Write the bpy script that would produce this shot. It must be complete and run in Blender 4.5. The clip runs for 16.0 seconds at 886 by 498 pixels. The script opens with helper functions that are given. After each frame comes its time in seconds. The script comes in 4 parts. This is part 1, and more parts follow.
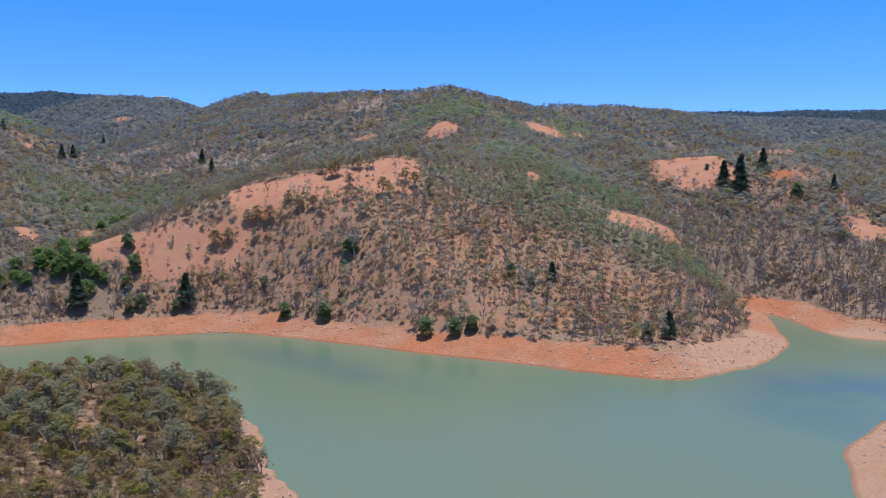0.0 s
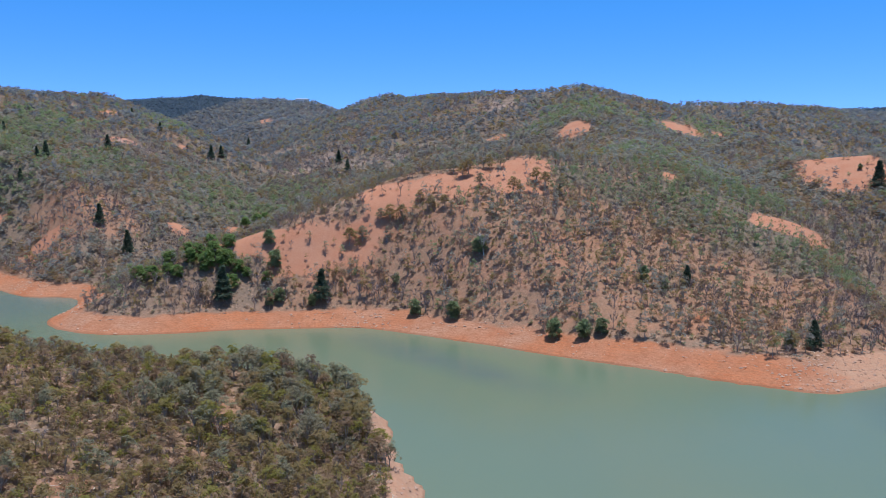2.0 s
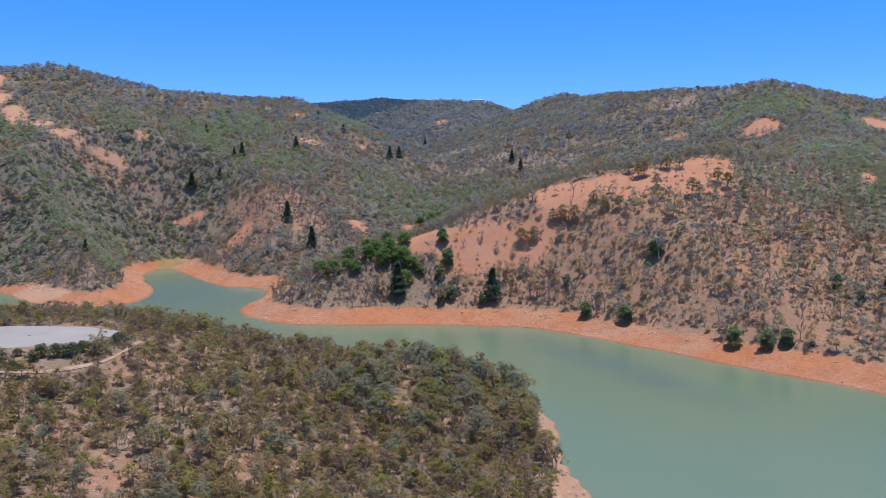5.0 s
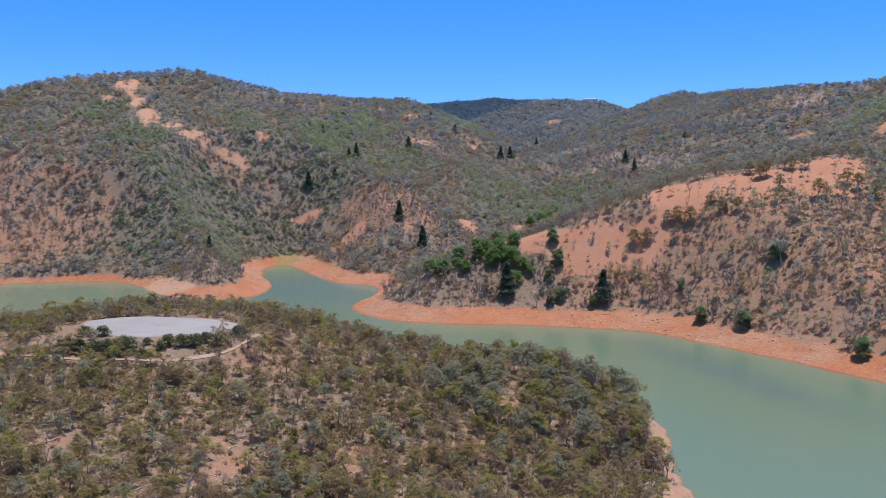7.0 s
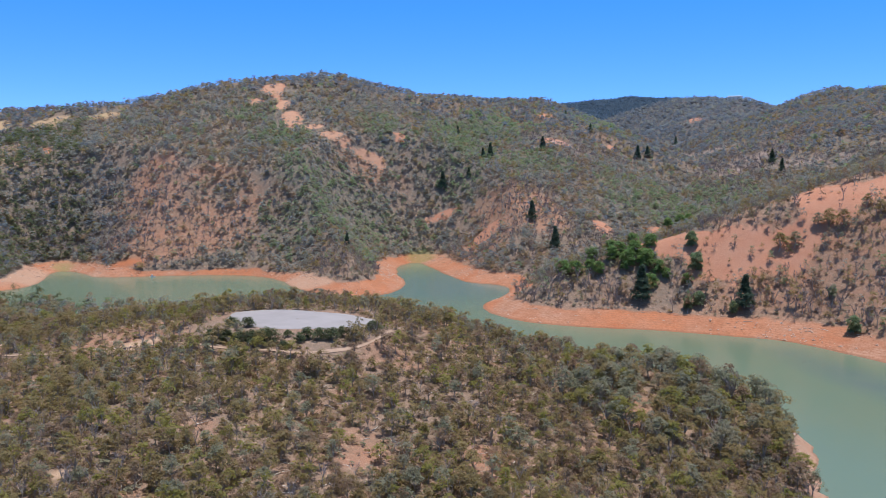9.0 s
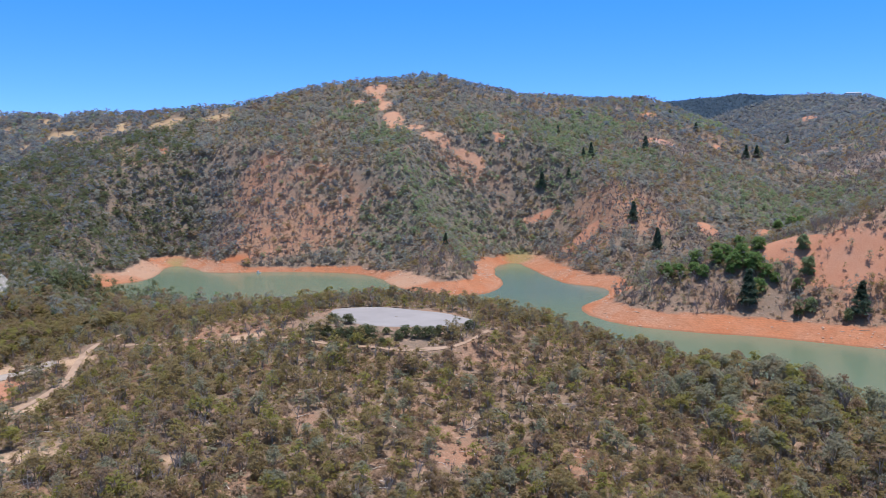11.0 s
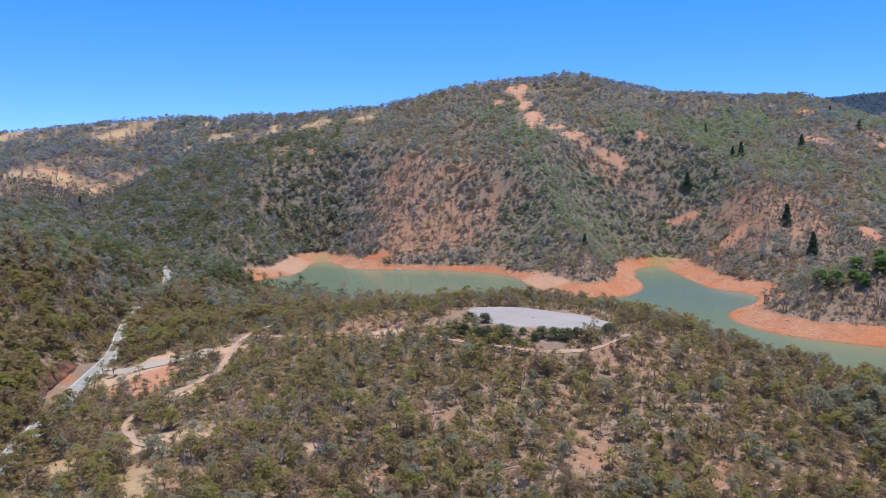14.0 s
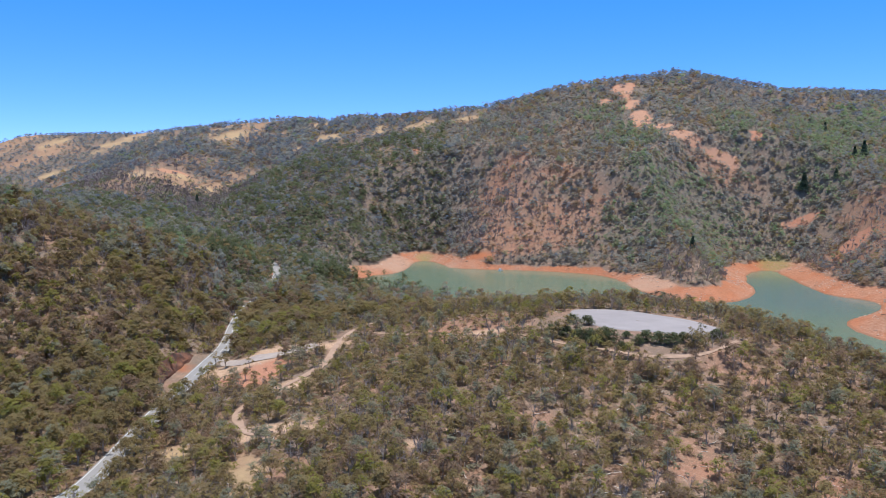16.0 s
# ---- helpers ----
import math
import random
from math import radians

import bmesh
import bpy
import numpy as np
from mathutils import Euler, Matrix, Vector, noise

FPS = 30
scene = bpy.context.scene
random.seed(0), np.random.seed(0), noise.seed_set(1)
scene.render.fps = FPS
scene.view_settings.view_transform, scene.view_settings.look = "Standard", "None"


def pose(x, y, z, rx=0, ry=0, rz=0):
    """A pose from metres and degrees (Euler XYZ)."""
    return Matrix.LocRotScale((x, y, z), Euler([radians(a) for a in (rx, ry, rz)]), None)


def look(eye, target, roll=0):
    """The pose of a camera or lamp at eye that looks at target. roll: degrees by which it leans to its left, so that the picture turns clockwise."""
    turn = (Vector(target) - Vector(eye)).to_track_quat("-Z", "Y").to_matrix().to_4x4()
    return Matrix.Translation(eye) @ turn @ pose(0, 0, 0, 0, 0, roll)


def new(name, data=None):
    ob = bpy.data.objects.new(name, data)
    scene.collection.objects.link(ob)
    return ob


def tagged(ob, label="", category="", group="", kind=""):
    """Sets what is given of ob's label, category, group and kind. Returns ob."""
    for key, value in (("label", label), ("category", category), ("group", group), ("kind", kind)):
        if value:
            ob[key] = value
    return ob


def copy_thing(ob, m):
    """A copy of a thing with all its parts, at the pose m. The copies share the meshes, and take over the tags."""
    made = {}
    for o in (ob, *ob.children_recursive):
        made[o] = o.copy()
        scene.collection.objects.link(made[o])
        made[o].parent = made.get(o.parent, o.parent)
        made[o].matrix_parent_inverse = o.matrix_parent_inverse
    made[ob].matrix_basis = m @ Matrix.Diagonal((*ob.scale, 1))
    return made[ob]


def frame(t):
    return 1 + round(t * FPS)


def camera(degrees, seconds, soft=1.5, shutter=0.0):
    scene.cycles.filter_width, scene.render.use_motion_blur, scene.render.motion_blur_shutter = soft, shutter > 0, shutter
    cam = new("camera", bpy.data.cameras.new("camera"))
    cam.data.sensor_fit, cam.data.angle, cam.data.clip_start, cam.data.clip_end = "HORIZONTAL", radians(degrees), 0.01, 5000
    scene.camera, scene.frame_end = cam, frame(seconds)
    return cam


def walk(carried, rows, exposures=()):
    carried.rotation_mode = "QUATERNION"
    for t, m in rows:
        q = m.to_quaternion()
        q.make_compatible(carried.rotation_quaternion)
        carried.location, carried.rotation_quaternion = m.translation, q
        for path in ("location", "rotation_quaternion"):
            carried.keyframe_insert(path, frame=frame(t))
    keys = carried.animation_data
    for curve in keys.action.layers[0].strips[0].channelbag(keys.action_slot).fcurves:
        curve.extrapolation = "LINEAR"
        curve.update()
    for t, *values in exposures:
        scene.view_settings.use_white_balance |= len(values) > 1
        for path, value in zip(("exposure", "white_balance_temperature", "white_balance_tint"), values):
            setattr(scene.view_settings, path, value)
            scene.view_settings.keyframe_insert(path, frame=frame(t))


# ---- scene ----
# ---- camera: a drone that hovers 95 m over the water and turns to its left ----
EYE, TILT = 95.0, -6.12
cam = camera(57.14, 16.0, 0.65)
TURNS = [
    (0.0, 0.0), (0.5, 2.15), (1.0, 4.63), (1.5, 6.75), (2.0, 9.14), (2.5, 11.72), (3.0, 13.75), (3.5, 15.91), (4.0, 17.7),
    (6.5, 26.97), (7.0, 28.97), (7.5, 31.09), (8.0, 33.74), (8.5, 36.11), (9.0, 38.31),
    (11.5, 46.77), (12.0, 48.39), (12.5, 50.22), (13.0, 51.72), (13.5, 53.37), (14.0, 54.99), (14.5, 56.64), (15.0, 58.45), (15.5, 60.32), (16.0, 62.21),
]
walk(cam, [(t, pose(0, 0, EYE, 90 + TILT, 0, yaw)) for t, yaw in TURNS], [(0.0, -0.06), (4.0, -0.02), (7.5, 0.02), (11.5, 0.13), (16.0, 0.12)])

# ---- world and sun ----
SUN_TO = Vector((0.11, 0.07, 0.99)).normalized()
world = bpy.data.worlds.new("clear_sky")
scene.world = world
world.use_nodes = True
wn, wl = world.node_tree.nodes, world.node_tree.links
sky = wn.new("ShaderNodeTexSky")
sky.sky_type, sky.sun_disc = "NISHITA", False
sky.sun_elevation, sky.sun_rotation = math.asin(SUN_TO.z), math.atan2(SUN_TO.x, SUN_TO.y)
sky.altitude, sky.air_density, sky.dust_density, sky.ozone_density = 3000, 0.6, 0.0, 6.0
lift = wn.new("ShaderNodeVectorMath")
lift.operation = "ADD"
lift.inputs[1].default_value = (0.0, 0.0, 0.040)
wl.new(wn.new("ShaderNodeTexCoord").outputs["Generated"], lift.inputs[0])
wl.new(lift.outputs[0], sky.inputs["Vector"])
tone = wn.new("ShaderNodeHueSaturation")
tone.inputs["Saturation"].default_value = 1.12
wl.new(sky.outputs[0], tone.inputs["Color"])
cool = wn.new("ShaderNodeMix")
cool.data_type, cool.blend_type = "RGBA", "MULTIPLY"
cool.inputs["Factor"].default_value = 1.0
rise = wn.new("ShaderNodeSeparateXYZ")
wl.new(lift.outputs[0], rise.inputs[0])
band = wn.new("ShaderNodeMapRange")
band.inputs["From Min"].default_value, band.inputs["From Max"].default_value = 0.06, 0.22
wl.new(rise.outputs["Z"], band.inputs["Value"])
shade = wn.new("ShaderNodeMix")
shade.data_type = "RGBA"
shade.inputs[6].default_value, shade.inputs[7].default_value = (0.90, 0.88, 1.08, 1.0), (0.56, 1.02, 1.15, 1.0)
wl.new(band.outputs[0], shade.inputs["Factor"])
high = wn.new("ShaderNodeMapRange")
high.inputs["From Min"].default_value, high.inputs["From Max"].default_value = 0.28, 0.6
wl.new(rise.outputs["Z"], high.inputs["Value"])
top = wn.new("ShaderNodeMix")
top.data_type = "RGBA"
top.inputs[7].default_value = (2.25, 1.70, 1.22, 1.0)
wl.new(high.outputs[0], top.inputs["Factor"])
wl.new(shade.outputs[2], top.inputs[6])
wl.new(top.outputs[2], cool.inputs[7])
wl.new(tone.outputs[0], cool.inputs[6])
wl.new(cool.outputs[2], wn["Background"].inputs[0])
wn["Background"].inputs[1].default_value = 0.25
sun = new("sun", bpy.data.lights.new("sun", "SUN"))
sun.data.energy, sun.data.angle, sun.data.color = 4.7, radians(0.53), (1.0, 0.97, 0.935)
sun.matrix_world = look(SUN_TO * 500, (0, 0, 0))


# ---- materials ----
class Mat:
    """A node material with short calls."""

    def __init__(self, name, rough=0.9, spec=0.2):
        self.m = bpy.data.materials.new(name)
        self.m.use_nodes = True
        self.n, self.l = self.m.node_tree.nodes, self.m.node_tree.links
        self.b = self.n["Principled BSDF"]
        self.b.inputs["Roughness"].default_value = rough
        self.b.inputs["Specular IOR Level"].default_value = spec
        self.place = self.n.new("ShaderNodeNewGeometry").outputs["Position"]

    def put(self, value, socket):
        if isinstance(value, bpy.types.NodeSocket):
            self.l.new(value, socket)
        elif isinstance(value, tuple):
            socket.default_value = (*value, 1.0)[: len(socket.default_value)]
        else:
            socket.default_value = value

    def noise(self, scale, detail=3.0, rough=0.55, squash=None):
        n = self.n.new("ShaderNodeTexNoise")
        place = self.place
        if squash:
            v = self.n.new("ShaderNodeVectorMath")
            v.operation = "MULTIPLY"
            self.l.new(place, v.inputs[0])
            v.inputs[1].default_value = squash
            place = v.outputs[0]
        self.l.new(place, n.inputs["Vector"])
        n.inputs["Scale"].default_value, n.inputs["Detail"].default_value, n.inputs["Roughness"].default_value = scale, detail, rough
        return n.outputs["Fac"]

    def step(self, value, low, high, a=0.0, b=1.0):
        n = self.n.new("ShaderNodeMapRange")
        self.put(value, n.inputs["Value"])
        for key, v in (("From Min", low), ("From Max", high), ("To Min", a), ("To Max", b)):
            n.inputs[key].default_value = v
        return n.outputs["Result"]

    def math(self, kind, a, b=0.0):
        n = self.n.new("ShaderNodeMath")
        n.operation = kind
        self.put(a, n.inputs[0])
        self.put(b, n.inputs[1])
        return n.outputs[0]

    def mix(self, fac, a, b, kind="MIX"):
        n = self.n.new("ShaderNodeMix")
        n.data_type, n.blend_type = "RGBA", kind
        self.put(fac, n.inputs["Factor"])
        self.put(a, n.inputs[6])
        self.put(b, n.inputs[7])
        return n.outputs[2]

    def height(self):
        n = self.n.new("ShaderNodeSeparateXYZ")
        self.l.new(self.place, n.inputs[0])
        return n.outputs["Z"]

    def attribute(self, name):
        n = self.n.new("ShaderNodeAttribute")
        n.attribute_name = name
        return n.outputs["Fac"]

    def island(self):
        return self.n.new("ShaderNodeNewGeometry").outputs["Random Per Island"]

    def one(self):
        return self.n.new("ShaderNodeObjectInfo").outputs["Random"]

    def colour(self, c):
        self.put(c, self.b.inputs["Base Color"])
        return self

    def relief(self, value, strength=0.5, metres=0.3):
        n = self.n.new("ShaderNodeBump")
        n.inputs["Strength"].default_value, n.inputs["Distance"].default_value = strength, metres
        self.l.new(value, n.inputs["Height"])
        self.l.new(n.outputs[0], self.b.inputs["Normal"])
        return self


def ground_material():
    k = Mat("dry_hillside_soil", 0.95, 0.1)
    big, mid, fine = k.noise(0.012, 4), k.noise(0.09, 4), k.noise(0.9, 4, 0.65)
    soil = k.mix(k.step(big, 0.35, 0.65), (0.385, 0.195, 0.128), (0.36, 0.165, 0.100))
    litter = k.mix(k.step(fine, 0.35, 0.65), (0.28, 0.155, 0.10), (0.36, 0.20, 0.13))
    forest = k.mix(k.step(mid, 0.44, 0.62), litter, soil)
    grass = k.mix(k.step(fine, 0.3, 0.7), (0.45, 0.210, 0.132), (0.40, 0.175, 0.108))
    grass = k.mix(k.step(mid, 0.35, 0.7, 0.0, 0.5), grass, (0.47, 0.265, 0.18))
    straw = k.mix(k.step(fine, 0.3, 0.7), (0.46, 0.325, 0.185), (0.37, 0.255, 0.14))
    straw = k.mix(k.step(k.noise(0.025, 4, 0.65), 0.42, 0.62, 0.0, 0.8), straw, (0.36, 0.235, 0.15))
    forest = k.mix(k.step(k.noise(1.7, 4, 0.7), 0.54, 0.62, 0.0, 0.75), forest, (0.18, 0.11, 0.075))
    # scrub and litter colours, darkened also to give the shade under trees
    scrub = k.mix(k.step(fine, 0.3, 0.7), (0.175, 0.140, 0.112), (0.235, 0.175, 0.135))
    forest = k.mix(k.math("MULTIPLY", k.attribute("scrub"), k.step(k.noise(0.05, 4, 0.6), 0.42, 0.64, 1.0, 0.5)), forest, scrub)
    # undergrowth colour, which also paints dark, bluish forest shade on far ground
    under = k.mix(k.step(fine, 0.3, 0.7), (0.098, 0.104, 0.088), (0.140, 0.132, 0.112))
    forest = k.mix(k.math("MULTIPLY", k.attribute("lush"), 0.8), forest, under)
    forest = k.mix(k.step(k.noise(0.42, 4, 0.65), 0.52, 0.62, 0.0, 0.6), forest, (0.19, 0.135, 0.095))
    forest = k.mix(k.step(k.noise(0.55, 3, 0.7), 0.57, 0.66, 0.0, 0.45), forest, (0.47, 0.32, 0.235))
    forest = k.mix(k.step(k.noise(2.6, 3, 0.7), 0.58, 0.66, 0.0, 0.7), forest, (0.50, 0.31, 0.21))
    # navy ground colour in place of haze and shade on the farthest hills
    forest = k.mix(k.math("MULTIPLY", k.attribute("haze_tint"), 0.97), forest, k.mix(k.step(k.noise(0.03, 3), 0.4, 0.6), (0.030, 0.052, 0.080), (0.040, 0.064, 0.090)))
    land = k.mix(k.step(k.math("ADD", k.attribute("bare"), k.step(k.noise(0.16, 4, 0.7), 0.3, 0.7, -0.35, 0.35)), 0.35, 0.65), forest, grass)
    land = k.mix(k.attribute("straw"), land, straw)
    rubble = k.mix(k.step(k.noise(0.22, 4, 0.7), 0.4, 0.6), (0.30, 0.215, 0.19), (0.40, 0.30, 0.265))
    land = k.mix(k.math("MULTIPLY", k.attribute("rock"), k.step(k.noise(0.12, 4, 0.7), 0.45, 0.6, 0.1, 0.75)), land, rubble)
    land = k.mix(k.attribute("pale"), land, k.mix(k.step(fine, 0.35, 0.65), (0.52, 0.36, 0.25), (0.44, 0.28, 0.18)))
    red = k.mix(k.step(fine, 0.35, 0.7), (0.42, 0.15, 0.07), (0.33, 0.12, 0.06))
    land = k.mix(k.attribute("red"), land, red)
    # the drawn-down shore: bare clay with old waterlines
    z = k.height()
    wave = k.math("SINE", k.math("MULTIPLY", k.math("ADD", z, k.math("MULTIPLY", k.noise(0.05, 2), 1.2)), 7.5))
    clay = k.mix(k.step(k.noise(0.022, 3), 0.4, 0.62), (0.46, 0.170, 0.085), (0.43, 0.235, 0.160))
    clay = k.mix(k.step(k.noise(0.13, 4, 0.65), 0.5, 0.64, 0.0, 0.6), clay, (0.33, 0.150, 0.090))
    clay = k.mix(k.step(k.noise(0.05, 3), 0.5, 0.66, 0.0, 0.6), clay, (0.38, 0.115, 0.050))
    clay = k.mix(k.step(wave, -1, 1, 0.0, 0.38), clay, (0.34, 0.155, 0.085))
    clay = k.mix(k.step(fine, 0.45, 0.75, 0.0, 0.35), clay, (0.52, 0.29, 0.185))
    clay = k.mix(k.step(k.noise(0.7, 5, 0.75, (1.0, 1.0, 3.0)), 0.50, 0.60, 0.0, 0.55), clay, (0.25, 0.100, 0.052))
    clay = k.mix(k.step(k.noise(0.35, 3), 0.56, 0.68, 0.0, 0.55), clay, (0.30, 0.13, 0.07))
    clay = k.mix(k.math("MULTIPLY", k.attribute("tan"), k.step(k.noise(0.25, 4, 0.65), 0.3, 0.7, 0.55, 0.95)), clay, k.mix(k.step(fine, 0.35, 0.65), (0.47, 0.305, 0.215), (0.38, 0.235, 0.165)))
    edge = k.math("ADD", z, k.step(k.noise(0.05, 3), 0.3, 0.7, -1.6, 1.6))
    edge = k.math("ADD", edge, k.math("MULTIPLY", k.attribute("grown"), 2.8))
    land = k.mix(k.step(edge, 6.6, 7.8), clay, land)
    wet = k.step(z, 0.25, 0.65, 0.45, 0.0)
    land = k.mix(wet, land, (0.16, 0.09, 0.055))
    land = k.mix(k.math("MULTIPLY", k.attribute("weed"), k.step(fine, 0.35, 0.6, 0.2, 0.75)), land, (0.20, 0.20, 0.07))
    k.colour(land)
    return k.relief(k.mix(0.5, k.noise(0.6, 5, 0.7), k.noise(3.0, 3)), 0.8, 0.8).m


def water_material():
    k = Mat("silty_green_water", 0.18, 0.22)
    c = k.mix(k.step(k.noise(0.006, 3), 0.35, 0.68), (0.124, 0.177, 0.122), (0.144, 0.178, 0.115))
    c = k.mix(k.step(k.noise(0.02, 4, 0.6, (1.0, 0.35, 1.0)), 0.45, 0.75, 0.0, 0.30), c, (0.105, 0.160, 0.125))
    # bluer sheen of wind-ruffled water off the eastern point, painted in the colour
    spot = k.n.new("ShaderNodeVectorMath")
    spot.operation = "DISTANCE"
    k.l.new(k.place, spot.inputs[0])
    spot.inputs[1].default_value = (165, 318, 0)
    gust_sheen = k.math("MULTIPLY", k.step(spot.outputs["Value"], 15, 62, 1.0, 0.0), k.step(k.noise(0.018, 2), 0.3, 0.62))
    # sky reflection in the inlet, painted as a blue tint
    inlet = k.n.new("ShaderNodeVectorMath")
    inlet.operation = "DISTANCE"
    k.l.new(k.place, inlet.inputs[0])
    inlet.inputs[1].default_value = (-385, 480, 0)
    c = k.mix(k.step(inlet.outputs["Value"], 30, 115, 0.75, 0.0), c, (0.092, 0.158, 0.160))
    # a wind lane down the middle of the reach, its darker sheen painted in
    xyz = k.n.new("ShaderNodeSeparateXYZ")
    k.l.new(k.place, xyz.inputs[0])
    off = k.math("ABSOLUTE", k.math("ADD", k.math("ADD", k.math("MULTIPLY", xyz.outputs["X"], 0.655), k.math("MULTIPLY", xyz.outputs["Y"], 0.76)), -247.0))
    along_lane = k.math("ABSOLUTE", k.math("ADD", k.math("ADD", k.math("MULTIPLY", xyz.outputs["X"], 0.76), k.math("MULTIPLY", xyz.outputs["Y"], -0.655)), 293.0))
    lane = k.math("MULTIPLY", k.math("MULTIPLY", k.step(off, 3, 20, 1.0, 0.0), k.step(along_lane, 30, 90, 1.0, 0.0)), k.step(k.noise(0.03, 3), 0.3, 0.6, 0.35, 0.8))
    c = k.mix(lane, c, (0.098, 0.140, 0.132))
    k.colour(k.mix(gust_sheen, c, (0.075, 0.125, 0.150)))
    return k.relief(k.noise(0.9, 3, 0.6, (1.0, 2.2, 1.0)), 0.10, 0.25).m


def leaf_material(name, a, b, dry, amount):
    k = Mat(name, 0.62, 0.25)
    tree = k.noise(0.16, 2)
    c = k.mix(k.step(tree, 0.32, 0.68), a, b)
    c = k.mix(k.step(k.noise(0.11, 1, 0.5, (1.0, 1.0, 0.6)), 0.5, 0.62, 0.0, amount), c, dry)
    c = k.mix(k.step(k.island(), 0.0, 1.0, 0.0, 0.25), c, tuple(0.75 * v for v in a))
    k.colour(c)
    thin, both = k.n.new("ShaderNodeBsdfTranslucent"), k.n.new("ShaderNodeMixShader")
    k.put(c, thin.inputs["Color"])
    both.inputs[0].default_value = 0.62
    k.l.new(k.b.outputs[0], both.inputs[1])
    k.l.new(thin.outputs[0], both.inputs[2])
    # each spray is broken up into leaves with gaps between
    gap, clear = k.n.new("ShaderNodeMixShader"), k.n.new("ShaderNodeBsdfTransparent")
    k.put(k.step(k.noise(2.4, 2, 0.6), 0.475, 0.515), gap.inputs[0])
    k.l.new(clear.outputs[0], gap.inputs[1])
    k.l.new(both.outputs[0], gap.inputs[2])
    k.l.new(gap.outputs[0], k.n["Material Output"].inputs["Surface"])
    return k.m


def plain(name, a, b, scale=1.0, rough=0.9, spec=0.2, metal=0.0):
    k = Mat(name, rough, spec)
    k.b.inputs["Metallic"].default_value = metal
    k.colour(k.mix(k.step(k.noise(scale, 4, 0.6), 0.3, 0.7), a, b))
    return k.relief(k.noise(scale * 4, 3), 0.3, 0.05).m


GROUND, WATER = ground_material(), water_material()
LEAF_OLIVE = leaf_material("olive_gum_leaves", (0.300, 0.238, 0.105), (0.352, 0.272, 0.125), (0.34, 0.235, 0.14), 0.55)
LEAF_GREY = leaf_material("grey_green_gum_leaves", (0.285, 0.285, 0.190), (0.330, 0.320, 0.218), (0.34, 0.275, 0.20), 0.5)
LEAF_DARK = leaf_material("dark_green_leaves", (0.235, 0.312, 0.165), (0.268, 0.342, 0.182), (0.25, 0.265, 0.155), 0.3)
LEAF_BUSH = leaf_material("dark_olive_bush_leaves", (0.150, 0.175, 0.088), (0.180, 0.200, 0.100), (0.17, 0.16, 0.09), 0.3)
LEAF_GROVE = leaf_material("bright_green_leaves", (0.200, 0.315, 0.102), (0.230, 0.340, 0.118), (0.21, 0.26, 0.10), 0.3)
LEAF_LIME = leaf_material("yellow_green_leaves", (0.290, 0.280, 0.075), (0.330, 0.290, 0.085), (0.33, 0.25, 0.11), 0.4)
# distant pines: the blue of haze is mixed into the needle colour
LEAF_PINE_HAZE = leaf_material("haze_blue_needles", (0.100, 0.155, 0.215), (0.120, 0.175, 0.235), (0.07, 0.09, 0.06), 0.2)
LEAF_CONIFER = leaf_material("dark_conifer_needles", (0.078, 0.132, 0.098), (0.098, 0.150, 0.105), (0.10, 0.12, 0.07), 0.2)
# hillside gums: lightened grey leaf colour imitates shadows lifted by haze
LEAF_PALE_HAZE = leaf_material("haze_pale_gum_leaves", (0.290, 0.308, 0.275), (0.325, 0.335, 0.300), (0.35, 0.29, 0.255), 0.55)
# far gums: aerial haze put into the leaf colour as blue
LEAF_BLUE_HAZE = leaf_material("haze_blue_gum_leaves", (0.185, 0.222, 0.262), (0.212, 0.245, 0.285), (0.21, 0.205, 0.215), 0.4)
LEAF_DRY = leaf_material("withered_brown_leaves", (0.330, 0.225, 0.150), (0.290, 0.195, 0.135), (0.23, 0.19, 0.12), 0.4)
TWIG = plain("bare_mauve_grey_twigs", (0.25, 0.200, 0.195), (0.19, 0.155, 0.150), 0.5)
BARK = plain("grey_gum_bark", (0.42, 0.36, 0.31), (0.27, 0.22, 0.19), 1.5)
PALE_BARK = plain("bleached_dead_wood", (0.52, 0.47, 0.42), (0.40, 0.35, 0.31), 1.5)
GRAVEL = plain("pale_grey_gravel", (0.33, 0.298, 0.295), (0.28, 0.252, 0.25), 0.10, 0.95, 0.1)
ASPHALT = plain("sun_bleached_asphalt", (0.30, 0.285, 0.275), (0.24, 0.228, 0.22), 0.6, 0.85)
PAINT = plain("white_road_paint", (0.75, 0.75, 0.73), (0.62, 0.62, 0.60), 2.0, 0.6)
DIRT = plain("pale_dirt_track", (0.42, 0.29, 0.215), (0.32, 0.215, 0.155), 0.35, 0.95, 0.1)
FORECOURT = plain("worn_grey_gravel", (0.40, 0.335, 0.295), (0.32, 0.265, 0.23), 0.3, 0.95, 0.1)
STONE = plain("shore_stone", (0.52, 0.36, 0.28), (0.33, 0.18, 0.12), 0.25)

# ---- landform ----
# the water's edge in stretches, anticlockwise seen from above
SHORE_MAIN = [(203, 507), (197, 480), (190, 450), (184, 424), (173, 402), (146, 370), (103, 340), (79, 352), (31, 376), (-24, 405), (-71, 427), (-104, 441), (-121, 447), (-150, 440), (-192, 429), (-228, 411), (-261, 405), (-300, 419), (-314, 441), (-320, 472), (-330, 500)]
SHORE_INLET = [(-350, 517), (-376, 511), (-409, 531), (-461, 564), (-491, 588), (-498, 570), (-470, 528), (-418, 483), (-393, 444), (-394, 411), (-430, 400), (-470, 408), (-505, 430)]
